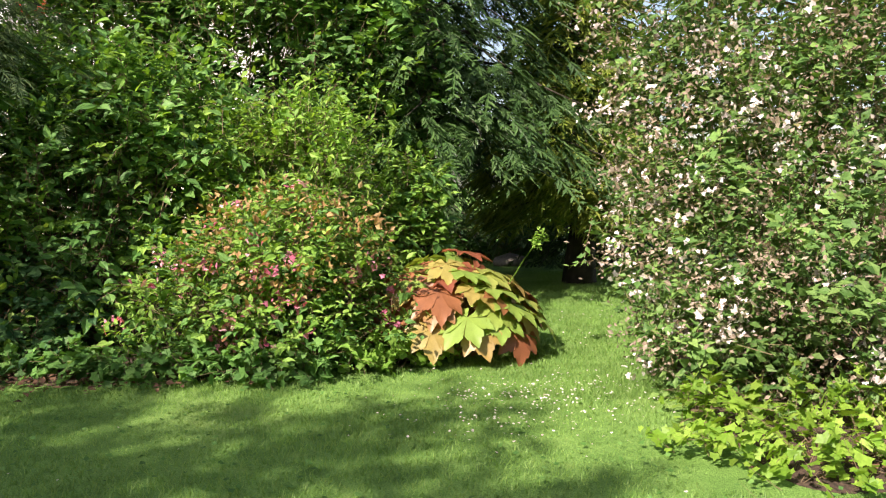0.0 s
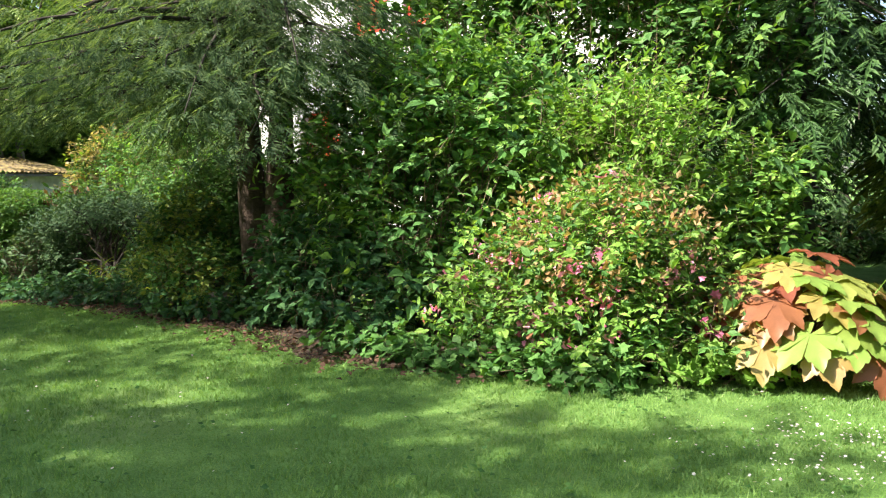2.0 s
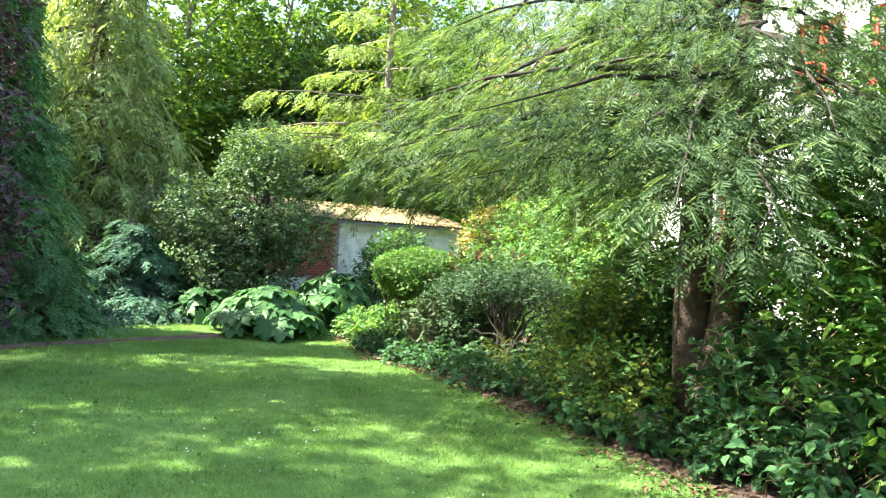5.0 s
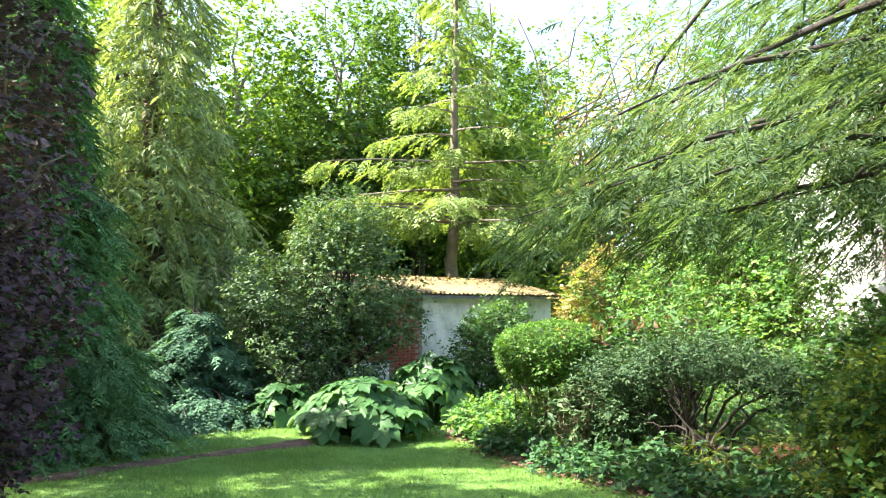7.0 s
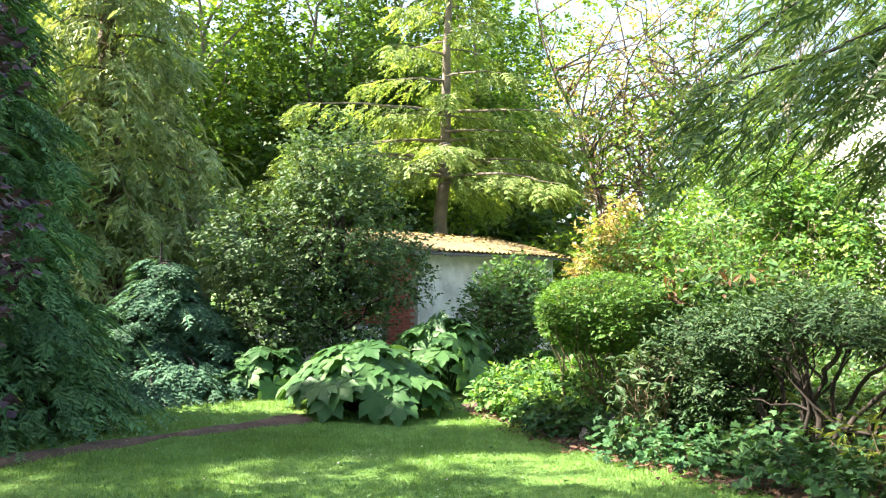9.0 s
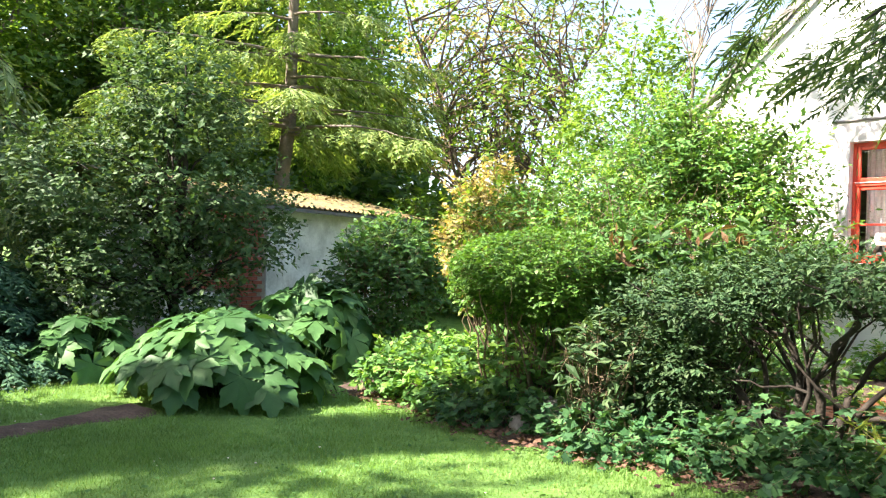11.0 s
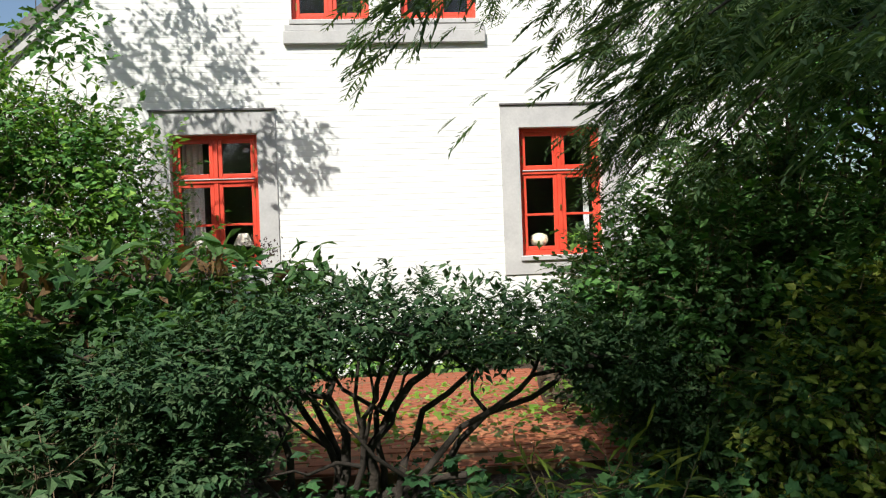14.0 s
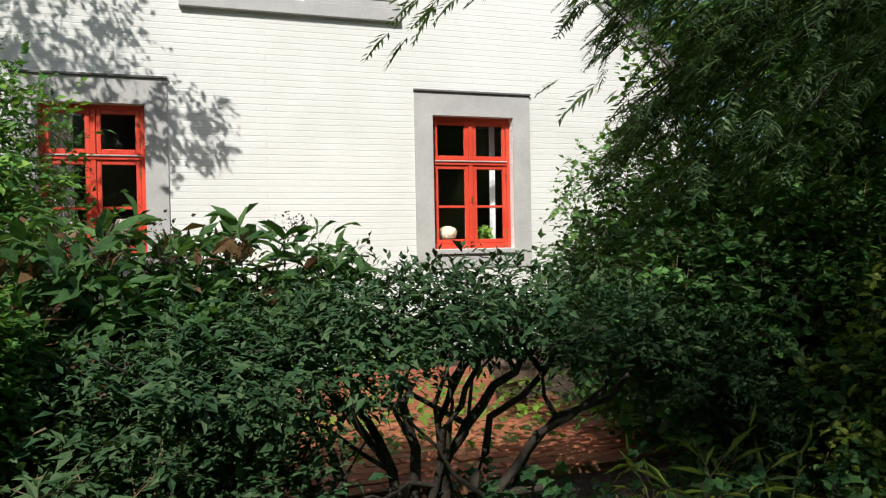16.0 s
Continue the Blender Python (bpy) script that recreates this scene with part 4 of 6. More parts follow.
# ---------------------------------------------------------------- plants by the start
SMALL = simple(0.3)
FLOWER = lobed()
ROSE = [(0, 0, 1.5, 1.75, 1.6, 1.5), (-0.95, -0.3, 0.95, 0.85, 1.0, 1.0), (0.3, -0.7, 0.75, 1.7, 1.1, 0.8), (-0.65, 0.2, 2.8, 1.25, 1.2, 1.1), (0.9, 0.0, 2.7, 1.4, 1.3, 1.3), (1.6, -0.6, 1.4, 1.2, 1.2, 1.3), (-1.05, 0.3, 1.9, 0.7, 0.8, 0.9), (-1.15, -0.85, 0.42, 0.5, 0.55, 0.45), (-0.3, -1.2, 0.45, 0.9, 0.5, 0.5)]
shrub("rose_bush", 2.12, 6.2, ROSE,
      "tall rambling rose covered in small white and pale pink flowers", M_ROSE, 40000, 0.06, broad(0.3), seed=11, stems=50, stem_r=0.011, spread=0.12, clump=8, size_var=0.4,
      flowers=(("blossom", M_WHITE, 7000, 0.027, 20, 0.06, FLOWER, None),
               ("bud_cover", M_BUD, 24000, 0.033, 26, 0.085, SMALL, [q[:2] + (q[2] + 0.12,) + q[3:] for q in ROSE])))
shrub("ground_cover", 1.35, 4.05, [(0, 0, 0.12, 0.75, 0.55, 0.18), (1.0, 0.1, 0.14, 0.9, 0.6, 0.2), (-0.5, 0.4, 0.14, 0.42, 0.5, 0.22), (0.3, 0.6, 0.2, 0.9, 0.4, 0.25), (2.0, 0.2, 0.14, 0.8, 0.6, 0.2)],
      "bright yellow-green lobed ground cover on reddish soil", M_BRIGHT_GC, 3200, 0.043, FLOWER, "ground cover", stems=40, stem_r=0.003, seed=12, spread=0.09, shell=0.3)
shrub("flowering_shrub", -2.38, 5.9, [(0, 0, 0.7, 0.75, 0.6, 0.65), (-0.55, -0.1, 0.5, 0.6, 0.55, 0.45), (0.4, -0.1, 0.4, 0.55, 0.5, 0.42), (0.4, 0, 1.05, 0.45, 0.4, 0.42), (0.62, 0, 0.55, 0.45, 0.45, 0.5)],
      "weigela shrub with pink flowers and reddish shoot tips", M_LIGHT, 8500, 0.055, pointed(0.25), seed=13, clump=14, stems=90, stem_r=0.007, spread=0.14, size_var=0.4,
      second=(M_MID, 4500, 0.06, pointed(0.28)),
      flowers=(("blossom", M_PINK, 850, 0.036, 12, 0.045, FLOWER, None), ("new_growth", M_RED_TIP, 1100, 0.05, 6, 0.09, SMALL, [(0.25, -0.1, 1.0, 0.75, 0.5, 0.42)])))
shrub("light_green_shrub", -2.6, 6.8, [(0, 0, 1.5, 0.6, 0.5, 0.75), (0.6, -0.2, 1.45, 0.4, 0.4, 0.8), (-0.5, 0, 1.2, 0.6, 0.5, 0.85), (0.25, 0, 2.0, 0.5, 0.4, 0.35)],
      "upright shrub with fresh yellow-green leaves", M_LIGHT, 9000, 0.066, pointed(0.2), seed=14, clump=14, stems=70, stem_r=0.008, spread=0.13, size_var=0.4, droop=0.1)
shrub("small_upright_shrub", -1.55, 7.3, [(0, 0, 0.9, 0.5, 0.45, 0.75), (0.1, 0, 1.4, 0.35, 0.3, 0.4)], "slender light green shrub behind the weigela", M_LIGHT, 2600, 0.08, broad(0.24),
      seed=15, stems=24, stem_r=0.007, spread=0.1, second=(M_MID, 1500, 0.08, broad(0.28)))
shrub("large_green_shrub", -4.55, 6.6, [(0, 0, 1.55, 1.15, 0.8, 1.0), (-0.9, 0.1, 1.9, 0.9, 0.8, 0.9), (0.8, 0.0, 1.9, 0.85, 0.7, 0.8), (0.2, -0.5, 0.8, 1.0, 0.55, 0.7), (0.1, 0.2, 2.5, 1.2, 0.7, 0.5)],
      "tall arching shrub with dense mid-green leaves", M_MID, 9500, 0.086, pointed(0.27), seed=16, stems=90, stem_r=0.012, spread=0.17, size_var=0.4, second=(M_LIGHT, 4500, 0.08, pointed(0.28)), clump=21)
shrub("tall_green_shrub", -3.6, 8.6, [(0, 0, 2.6, 1.7, 1.0, 1.7), (-1.8, 0.2, 2.8, 1.4, 0.9, 1.7), (1.2, 0.3, 2.5, 1.0, 0.8, 1.5), (-0.8, 0, 4.0, 1.9, 0.9, 0.8), (0.8, 0.1, 3.7, 1.2, 0.8, 0.7)], "tall dense green shrub behind the front row", M_MID, 17000, 0.10, broad(0.3),
      seed=17, stems=60, stem_r=0.02, spread=0.2, second=(M_LIGHT, 6500, 0.1, broad(0.28)), size_var=0.4, clump=21)
shrub("tall_green_shrub", -6.4, 9.2, [(0.2, 0, 2.2, 1.2, 0.7, 1.4), (0.6, 0.2, 3.6, 1.3, 0.7, 1.0), (1.4, 0, 4.3, 1.0, 0.6, 0.6), (2.4, -0.3, 2.6, 0.8, 0.6, 1.2), (0.3, 0.1, 4.8, 1.0, 0.6, 0.7), (-1.0, -0.2, 2.4, 0.7, 0.5, 1.3), (-0.6, -0.2, 1.0, 0.8, 0.6, 0.9), (-0.8, -0.1, 3.8, 0.75, 0.5, 0.8)], "tall loose green shrub before the house wall", M_MID, 9000, 0.10, broad(0.3), seed=19, stems=50, stem_r=0.018, spread=0.2, second=(M_LIGHT, 1500, 0.1, broad(0.28)))
shrub("broad_leaved_shrub", -5.35, 6.0, [(0, 0, 0.55, 0.9, 0.55, 0.55), (0.9, -0.3, 0.4, 0.8, 0.5, 0.42), (-0.6, 0.2, 0.7, 0.6, 0.5, 0.55)], "low broad-leaved dark green shrub at the bed's edge", M_IVY, 4200, 0.088,
      pointed(0.32), seed=18, stems=40, stem_r=0.008, spread=0.12)
shrub("ground_cover", -3.3, 5.25, [(0, 0, 0.15, 0.9, 0.35, 0.2), (1.0, 0.15, 0.15, 0.7, 0.35, 0.2), (-0.9, 0.05, 0.12, 0.6, 0.3, 0.18)], "low green leafy edge of the shrub bed", M_MID, 2100, 0.052, FLOWER, "ground cover", stems=20, stem_r=0.003, seed=20, spread=0.09, shell=0.3)
shrub("ground_cover", -1.5, 5.85, [(0, 0, 0.15, 0.6, 0.3, 0.2), (0.35, 0.3, 0.2, 0.4, 0.3, 0.25)], "low bright green leafy edge of the shrub bed", M_LIGHT, 1300, 0.048, FLOWER, "ground cover", stems=20, stem_r=0.003, seed=27, spread=0.08, shell=0.3)


def big_leaf(rng):
    """A large palmate leaf: seven pointed, toothed lobes joined at their bases, each folded on its rib and drooping."""
    lobes = [(a + rng.normal(0, 4), L * rng.uniform(0.9, 1.1)) for a, L in ((-138, 0.55), (-92, 0.78), (-45, 0.95), (0, 1.05), (45, 0.95), (92, 0.78), (138, 0.55))]
    V, F = [(0.0, 0.12, 0.05)], []
    sag = rng.uniform(0.2, 0.34)

    def vert(a, r, lift):
        a = radians(a)
        V.append((r * math.sin(a), 0.12 + r * math.cos(a), 0.05 + lift - sag * r * r))
        return len(V) - 1

    for k, (a, L) in enumerate(lobes):
        w = 18.5
        mid = vert(a, 0.55 * L, -0.015)
        ring = [vert(a - 1.3 * w, 0.70 * L, 0.06), vert(a - 0.92 * w, 0.83 * L, 0.045), vert(a - 0.64 * w, 0.82 * L, 0.03), vert(a - 0.4 * w, 0.93 * L, 0.02), vert(a, 1.06 * L, -0.02),
                vert(a + 0.4 * w, 0.93 * L, 0.02), vert(a + 0.64 * w, 0.82 * L, 0.03), vert(a + 0.92 * w, 0.83 * L, 0.045), vert(a + 1.3 * w, 0.70 * L, 0.06)]
        for p, q in zip(ring, ring[1:]):
            F.append((mid, q, p))
        F += [(0, mid, ring[0]), (0, ring[-1], mid)]
    return np.array(V, float), np.array(F)[:, ::-1]


def big_leaf_plant(x, y, rx, ry, h, n, size, mat, label, seed, stalks=True, spike=0):
    """A clump of large leaves on stalks: every leaf is a part."""
    rng = np.random.default_rng(seed)
    z = gz(x, y)
    e = thing("large_leaved_perennial", x, y, z, label, "perennial", "large-leaved clumps")
    shapes = []
    for k in range(5):
        V, F = big_leaf(rng)
        me = mesh_np("leaf", V, F, mat, True)
        shapes.append(me)
    T = Tubes(5)
    for k in range(n):
        a = k * 2.39996 + rng.normal(0, 0.2)
        f = math.sqrt((k + 0.5) / n)
        px, py = x + rx * f * math.cos(a), y + ry * f * math.sin(a)
        pz = z + h * (0.98 - 0.62 * f ** 2.2) * rng.uniform(0.86, 1.05)
        tilt = 10 + 30 * f + rng.normal(0, 14)
        head = math.degrees(math.atan2(math.sin(a) * ry, math.cos(a) * rx)) - 90 + rng.normal(0, 22)
        s = size * rng.uniform(0.75, 1.12)
        lf = new("leaf", shapes[k % 5])
        lf.parent = e
        lf.matrix_parent_inverse = Matrix.Translation((-x, -y, -z))
        lf.matrix_basis = pose(px, py, pz, -tilt, rng.normal(0, 9), head) @ Matrix.Diagonal((s, s, s, 1))
        if stalks:
            T.add(bend((x + 0.3 * (px - x), y + 0.3 * (py - y), z - 0.03), (px, py, pz + 0.02 * s), 5, 0.03, 0.02, rng), 0.012, 0.007)
    T.part("branchwork", M_ROD_GREEN if mat is M_ROD_GREEN else M_RED_TIP, e)
    if spike:
        T = Tubes(5)
        tip = (x + 0.80, y - 0.1, z + h + 0.12)
        T.add(bend((x + 0.3, y, z), tip, 6, 0.05, 0.02, rng), 0.008, 0.005)
        T.part("flower_stalk", M_LIGHT, e)
        (V, F), _ = leaf_cloud([(tip[0], tip[1], tip[2], 0.07, 0.05, 0.10)], 140, 0.03, SMALL, rng, spread=0.02)
        part_np("flower_spike", V, F, M_LIGHT, e)
    return e


big_leaf_plant(-1.0, 6.55, 0.8, 0.6, 0.86, 96, 0.265, M_ROD_RED, "clump of large bronze-red and green lobed leaves on the lawn edge", 21, spike=1)
big_leaf_plant(-15.75, 4.45, 1.05, 0.95, 0.85, 125, 0.31, M_ROD_GREEN, "wide mound of large dark green lobed leaves on the lawn edge", 22)
big_leaf_plant(-16.7, 6.0, 0.85, 0.8, 1.15, 76, 0.32, M_ROD_GREEN, "tall mound of large green lobed leaves before the shed", 23)
big_leaf_plant(-17.5, 3.6, 0.6, 0.6, 0.7, 36, 0.28, M_ROD_GREEN, "smaller clump of large green leaves under a bush", 24)

# conifers behind the first bed
conifer("dark_conifer", -2.0, 10.6, 10.0, 3.0, 2.3, "dark spreading conifer with drooping branches", M_HEM_DARK, 90, 105, 0.38, 0.26, seed=31, r=0.22, hang=0.35, template=spray(5, 9, 0.04, 1, 0.5), bark=M_BARK_DARK)
conifer("golden_cypress", 0.1, 11.6, 8.0, 1.7, 1.2, "yellow-green cypress with feathery sprays", M_GOLD, 100, 105, 0.33, 0.15, seed=32, r=0.18, hang=0.3, bark=M_BARK_DARK)
conifer("dark_conifer", 0.2, 15.5, 8.5, 2.6, 0.3, "dark dense conifer at the end of the lawn", M_HEM_DARK, 80, 64, 0.46, 0.3, seed=33, r=0.2, bark=M_BARK_DARK)
conifer("dark_conifer", -3.2, 16.0, 9.0, 2.6, 0.3, "dark dense conifer at the end of the lawn", M_HEM_DARK, 80, 64, 0.46, 0.3, seed=34, r=0.2, bark=M_BARK_DARK)
shrub("dark_ground_shrub", -1.9, 15.2, [(0, 0, 0.45, 1.7, 0.7, 0.5)], "low dark green shrubs in the shade", M_DARK, 1800, 0.11, SMALL, seed=35, stems=8)
shrub("purple_shrub", -2.55, 10.1, [(0, 0, 0.6, 0.5, 0.4, 0.6)], "small rhododendron with faded purple flowers", M_DARK, 900, 0.12, SMALL, seed=36, stems=8,
      flowers=(("blossom", M_PINK, 160, 0.05, 10, 0.05, FLOWER, None),))
tree("screen_tree", 4.2, 11.0, 8, [(0, 0, 4.0, 3.2, 1.6, 3.8), (-1.8, 1.0, 4.0, 1.8, 1.2, 3.6)], "dense green tree behind the rose", M_FAR_MID, 12000, 0.15, seed=37, spread=0.25)

# ---------------------------------------------------------------- the hemlock and the long bed
HEM = (-6.85, 6.5)
def hemlock_density(a, h):
    """Lacy and open to the west, fuller over the lawn."""
    if math.cos(a) < 0.0 and math.sin(a) < 0.15:
        return 0.5
    return 0.8


def hemlock_reach(a, h):
    east, west = math.cos(a), -math.cos(a)
    k = 1.0
    if west > 0.3 and h < 4.2:
        k = 0.62
    if east > 0.5:
        k = 0.72
    if math.sin(a) > 0.4:
        k *= 0.6
    if math.sin(a) < -0.2 and east < 0.3 and h > 3.6:
        k *= 0.62
    return k


conifer("hemlock", HEM[0], HEM[1], 10.5, 3.7, 2.75, "hemlock with two brown stems and drooping feathery branches over the lawn", M_HEM, 46, 520, 0.175, 0.20, seed=41, r=0.18, hang=0.22,
        side=0.22, taper=0.9, trunks=((-0.42, 0.1), (0.3, 0.25)), rise=0.10, sector=hemlock_reach, thin_above=6.2, density=hemlock_density, template=spray(6, 6, 0.036, 0, 0.5), bark=M_BARK_HEM,
        extra=((3.0, 3.1, 2.3, 0.5), (3.2, 2.9, 2.0, 0.45), (3.14, 3.9, 2.5, 0.5), (3.02, 3.5, 2.1, 0.42), (3.22, 4.6, 2.8, 0.5), (3.06, 4.4, 3.7, 0.42), (3.3, 4.2, 3.9, 0.2), (3.56, 5.6, 3.9, 0.8), (3.3, 5.2, 3.4, 0.6), (2.95, 4.9, 2.9, 0.55), (3.15, 4.3, 2.6, 0.45), (4.0, 3.2, 3.7, 0.30), (4.4, 3.0, 3.2, 0.18), (-0.95, 2.9, 2.9, 0.16), (-1.25, 3.2, 3.1, 0.2), (3.8, 3.9, 3.6, 0.32), (4.15, 2.9, 3.6, 0.16), (3.75, 2.9, 3.4, 0.2), (4.6, 2.75, 3.0, 0.15), (-1.0, 2.5, 2.2, 0.12), (-1.6, 2.6, 2.6, 0.14), (-2.1, 2.6, 2.8, 0.16), (-0.5, 2.6, 1.8, 0.12), (-2.5, 2.7, 2.6, 0.18), (-1.9, 3.4, 3.4, 0.2), (-1.3, 3.8, 3.3, 0.2), (-0.7, 3.6, 2.6, 0.2), (2.6, 3.4, 2.3, 0.5), (2.75, 3.2, 2.4, 0.45), (2.9, 3.5, 2.4, 0.5), (2.5, 4.2, 2.5, 0.5), (2.45, 3.4, 2.4, 0.45), (2.7, 4.8, 2.6, 0.6), (2.85, 4.2, 2.4, 0.5), (-0.7, 3.0, 3.0, 0.40), (-0.85, 3.3, 3.2, 0.4), (-0.55, 3.6, 2.9, 0.4), (-0.4, 4.2, 2.6, 0.35), (-0.3, 3.4, 2.4, 0.35), (-0.6, 4.6, 3.0, 0.4)))
shrub("dark_shrub", -8.55, 6.95, [(0, 0, 0.9, 0.9, 0.65, 0.9), (0.15, 0.1, 1.5, 0.7, 0.55, 0.45), (0.75, -0.2, 0.9, 0.6, 0.55, 0.9), (-0.5, 0, 1.15, 0.45, 0.45, 0.5), (0.9, 0.1, 1.5, 0.6, 0.5, 0.5)], "dense evergreen shrub under the hemlock", M_DARK, 12000, 0.055, broad(0.34), rough=0.12, spread=0.08,
      seed=42, stems=30, stem_r=0.012, second=(M_MID, 4200, 0.058, broad(0.36)))
shrub("variegated_shrub", -8.3, 6.05, [(0, 0, 0.6, 0.6, 0.42, 0.6), (0.3, 0.1, 1.05, 0.5, 0.4, 0.42)], "small-leaved shrub with yellow-edged leaves", M_YELLOW, 3600, 0.048, pointed(0.34), seed=46, stems=20, stem_r=0.007,
      second=(M_DARK, 2600, 0.055, pointed(0.34)))
shrub("variegated_shrub", -7.2, 5.75, [(0, 0, 0.45, 0.7, 0.5, 0.5), (-0.6, 0.1, 0.4, 0.6, 0.45, 0.45)], "small-leaved shrub with yellow-edged leaves", M_YELLOW, 1800, 0.046, pointed(0.34), seed=43, stems=24, stem_r=0.007,
      second=(M_MID, 2200, 0.06, broad(0.34)))
shrub("evergreen_shrub", -7.6, 8.0, [(0, 0, 1.1, 0.8, 0.7, 1.0), (0.2, -0.4, 0.7, 0.8, 0.6, 0.7), (-1.0, 0.1, 1.25, 0.62, 0.5, 0.72), (-0.9, 0, 0.6, 0.6, 0.5, 0.6), (-1.3, 0.1, 1.0, 0.45, 0.42, 0.6), (-0.1, 0.1, 1.9, 0.6, 0.5, 0.55)], "broad dark evergreen shrub beside the hemlock", M_DARK, 15000, 0.052, broad(0.36), seed=45, stems=30, stem_r=0.015, second=(M_MOUND, 3500, 0.06, broad(0.36)))

# low leafy cover along the bed's edge
for k, xx in enumerate(np.arange(-13.3, -5.8, 0.75)):
    yy = 5.66 + 0.15 * math.sin(k * 2.1)
    shrub("ground_cover", xx, yy, [(0, 0.1, 0.16, 0.55, 0.45, 0.24), (0.1, 0.8, 0.2, 0.6, 0.5, 0.3)], "low dark green leafy ground cover along the bed", M_IVY, 1500, 0.047, FLOWER, "ground cover",
          stems=10, stem_r=0.004, seed=51 + k, spread=0.09, shell=0.3, group="ground cover along the bed")
for k, (xx, yy, h) in enumerate(((-14.6, 5.9, 0.55), (-13.9, 5.9, 0.45), (-14.2, 6.6, 0.7), (-15.1, 6.5, 0.6), (-13.2, 6.15, 0.75), (-13.7, 6.9, 0.85), (-12.75, 6.5, 0.8), (-13.3, 7.3, 0.9))):
    shrub("herbaceous_clump", xx, yy, [(0, 0, h * 0.55, 0.5, 0.45, h * 0.55)], "fresh light green herbaceous clump at the lawn corner", M_MID, 1000, 0.07, broad(0.36), "perennial", stems=24, stem_r=0.004, second=(M_LIGHT, 420, 0.07, broad(0.36)),
          seed=70 + k, spread=0.07, group="herbaceous clumps")
shrub("grassy_perennial", -9.6, 6.15, [(0, 0, 0.3, 0.8, 0.35, 0.35)], "yellowish grassy perennial under the arching shrub", M_YELLOW, 200, 0.13, simple(0.06), "perennial", stems=20, stem_r=0.003, seed=75, spread=0.1)

# ---------------------------------------------------------------- arching shrub with bare dark stems


def arching_shrub():
    rng = np.random.default_rng(81)
    x, y = -10.75, 6.6
    z = gz(x, y)
    e = thing("arching_shrub", x, y, z, "wide flat-topped evergreen shrub on crooked dark stems", "shrub")
    B = [(x + a, y + b, z + c, rx, ry, rz) for a, b, c, rx, ry, rz in ((0.1, 0, 1.31, 0.9, 0.7, 0.25), (0.9, 0.1, 1.2, 0.75, 0.65, 0.22), (-0.7, -0.1, 1.12, 0.75, 0.65, 0.3), (1.5, 0.0, 0.98, 0.45, 0.5, 0.24), (-1.3, -0.2, 0.8, 0.5, 0.5, 0.5), (-0.8, -0.2, 0.62, 0.45, 0.45, 0.4), (1.82, -0.05, 0.66, 0.28, 0.35, 0.34))]
    (V, F), C = leaf_cloud(B, 25000, 0.048, broad(0.22, 0.05, 0.2), rng, spread=0.07, droop=0.1, up=1.4, shell=0.35)
    part_np("crown", V, F, M_ARCH, e)
    T = Tubes(7)
    for k, (tx, ty, tz) in enumerate(((-1.5, -0.2, 0.95), (-0.7, 0.2, 1.1), (-0.2, -0.3, 1.2), (0.4, 0.2, 1.2), (1.0, 0.0, 1.15), (1.7, 0.1, 0.95), (0.6, -0.3, 1.15), (-1.1, 0.2, 1.1), (-0.4, 0.3, 1.2), (0.2, -0.4, 1.15), (1.3, -0.2, 1.0))):
        foot = np.array([x + rng.normal(0, 0.08) + 0.12 * tx, y + rng.normal(0, 0.08), z - 0.05])
        end = np.array([x + tx, y + ty, z + tz])
        mid = np.array([x + tx * 0.35, y + ty * 0.4, z + tz * rng.uniform(0.45, 0.75)])
        p = np.concatenate([bend(foot, mid, 6, 0.0, 0.045, rng), bend(mid, end, 7, 0.12, 0.04, rng)[1:]])
        T.add(p, (0.045, 0.028, 0.036, 0.024, 0.032, 0.03)[k % 6], 0.01, 0.015)
        for q in range(6):
            c = C[rng.integers(len(C))]
            i = rng.integers(4, len(p))
            if np.linalg.norm(c - p[i]) < 0.9:
                T.add(bend(p[i], c, 5, 0.03, 0.06, rng), 0.014, 0.004)
    T.add(bend((x + 0.1, y, z + 0.3), (x + 0.62, y - 0.05, z + 0.42), 5, 0.04, 0.03, rng), 0.03, 0.02)
    T.part("branchwork", M_BARK_DARK, e)
    return e


arching_shrub()
for k, x in enumerate((-12.4, -11.5, -10.6, -9.7, -8.9)):
    shrub("wall_foot_plant", x, 12.2, [(0, 0, 0.28, 0.5, 0.3, 0.3)], "low green plant at the foot of the white wall", M_LIGHT, 420, 0.075, broad(0.36), "perennial", stems=12, stem_r=0.004, seed=340 + k, spread=0.09, second=(M_MID, 300, 0.08, broad(0.36)), group="plants at the wall's foot")
shrub("wall_shrub", -7.0, 11.1, [(0, 0, 0.9, 0.85, 0.6, 0.9), (0.1, 0, 1.9, 0.75, 0.5, 0.85), (0.9, 0, 1.6, 0.8, 0.6, 1.3)], "rounded fresh green shrub close to the white wall", M_MID, 6500, 0.07, broad(0.32), seed=344, stems=40, stem_r=0.012, spread=0.11, second=(M_MOUND, 3000, 0.065, broad(0.32)))
shrub("undergrowth", -12.6, 8.3, [(0, 0, 0.45, 0.9, 0.6, 0.45), (0.8, 0.3, 0.35, 0.6, 0.5, 0.4), (-0.3, 1.2, 0.4, 0.8, 0.7, 0.45)], "low dark leafy undergrowth behind the evergreens", M_DARK, 3200, 0.07, broad(0.34), seed=343, stems=30, stem_r=0.008, spread=0.1,
      second=(M_MID, 1500, 0.07, broad(0.34)))
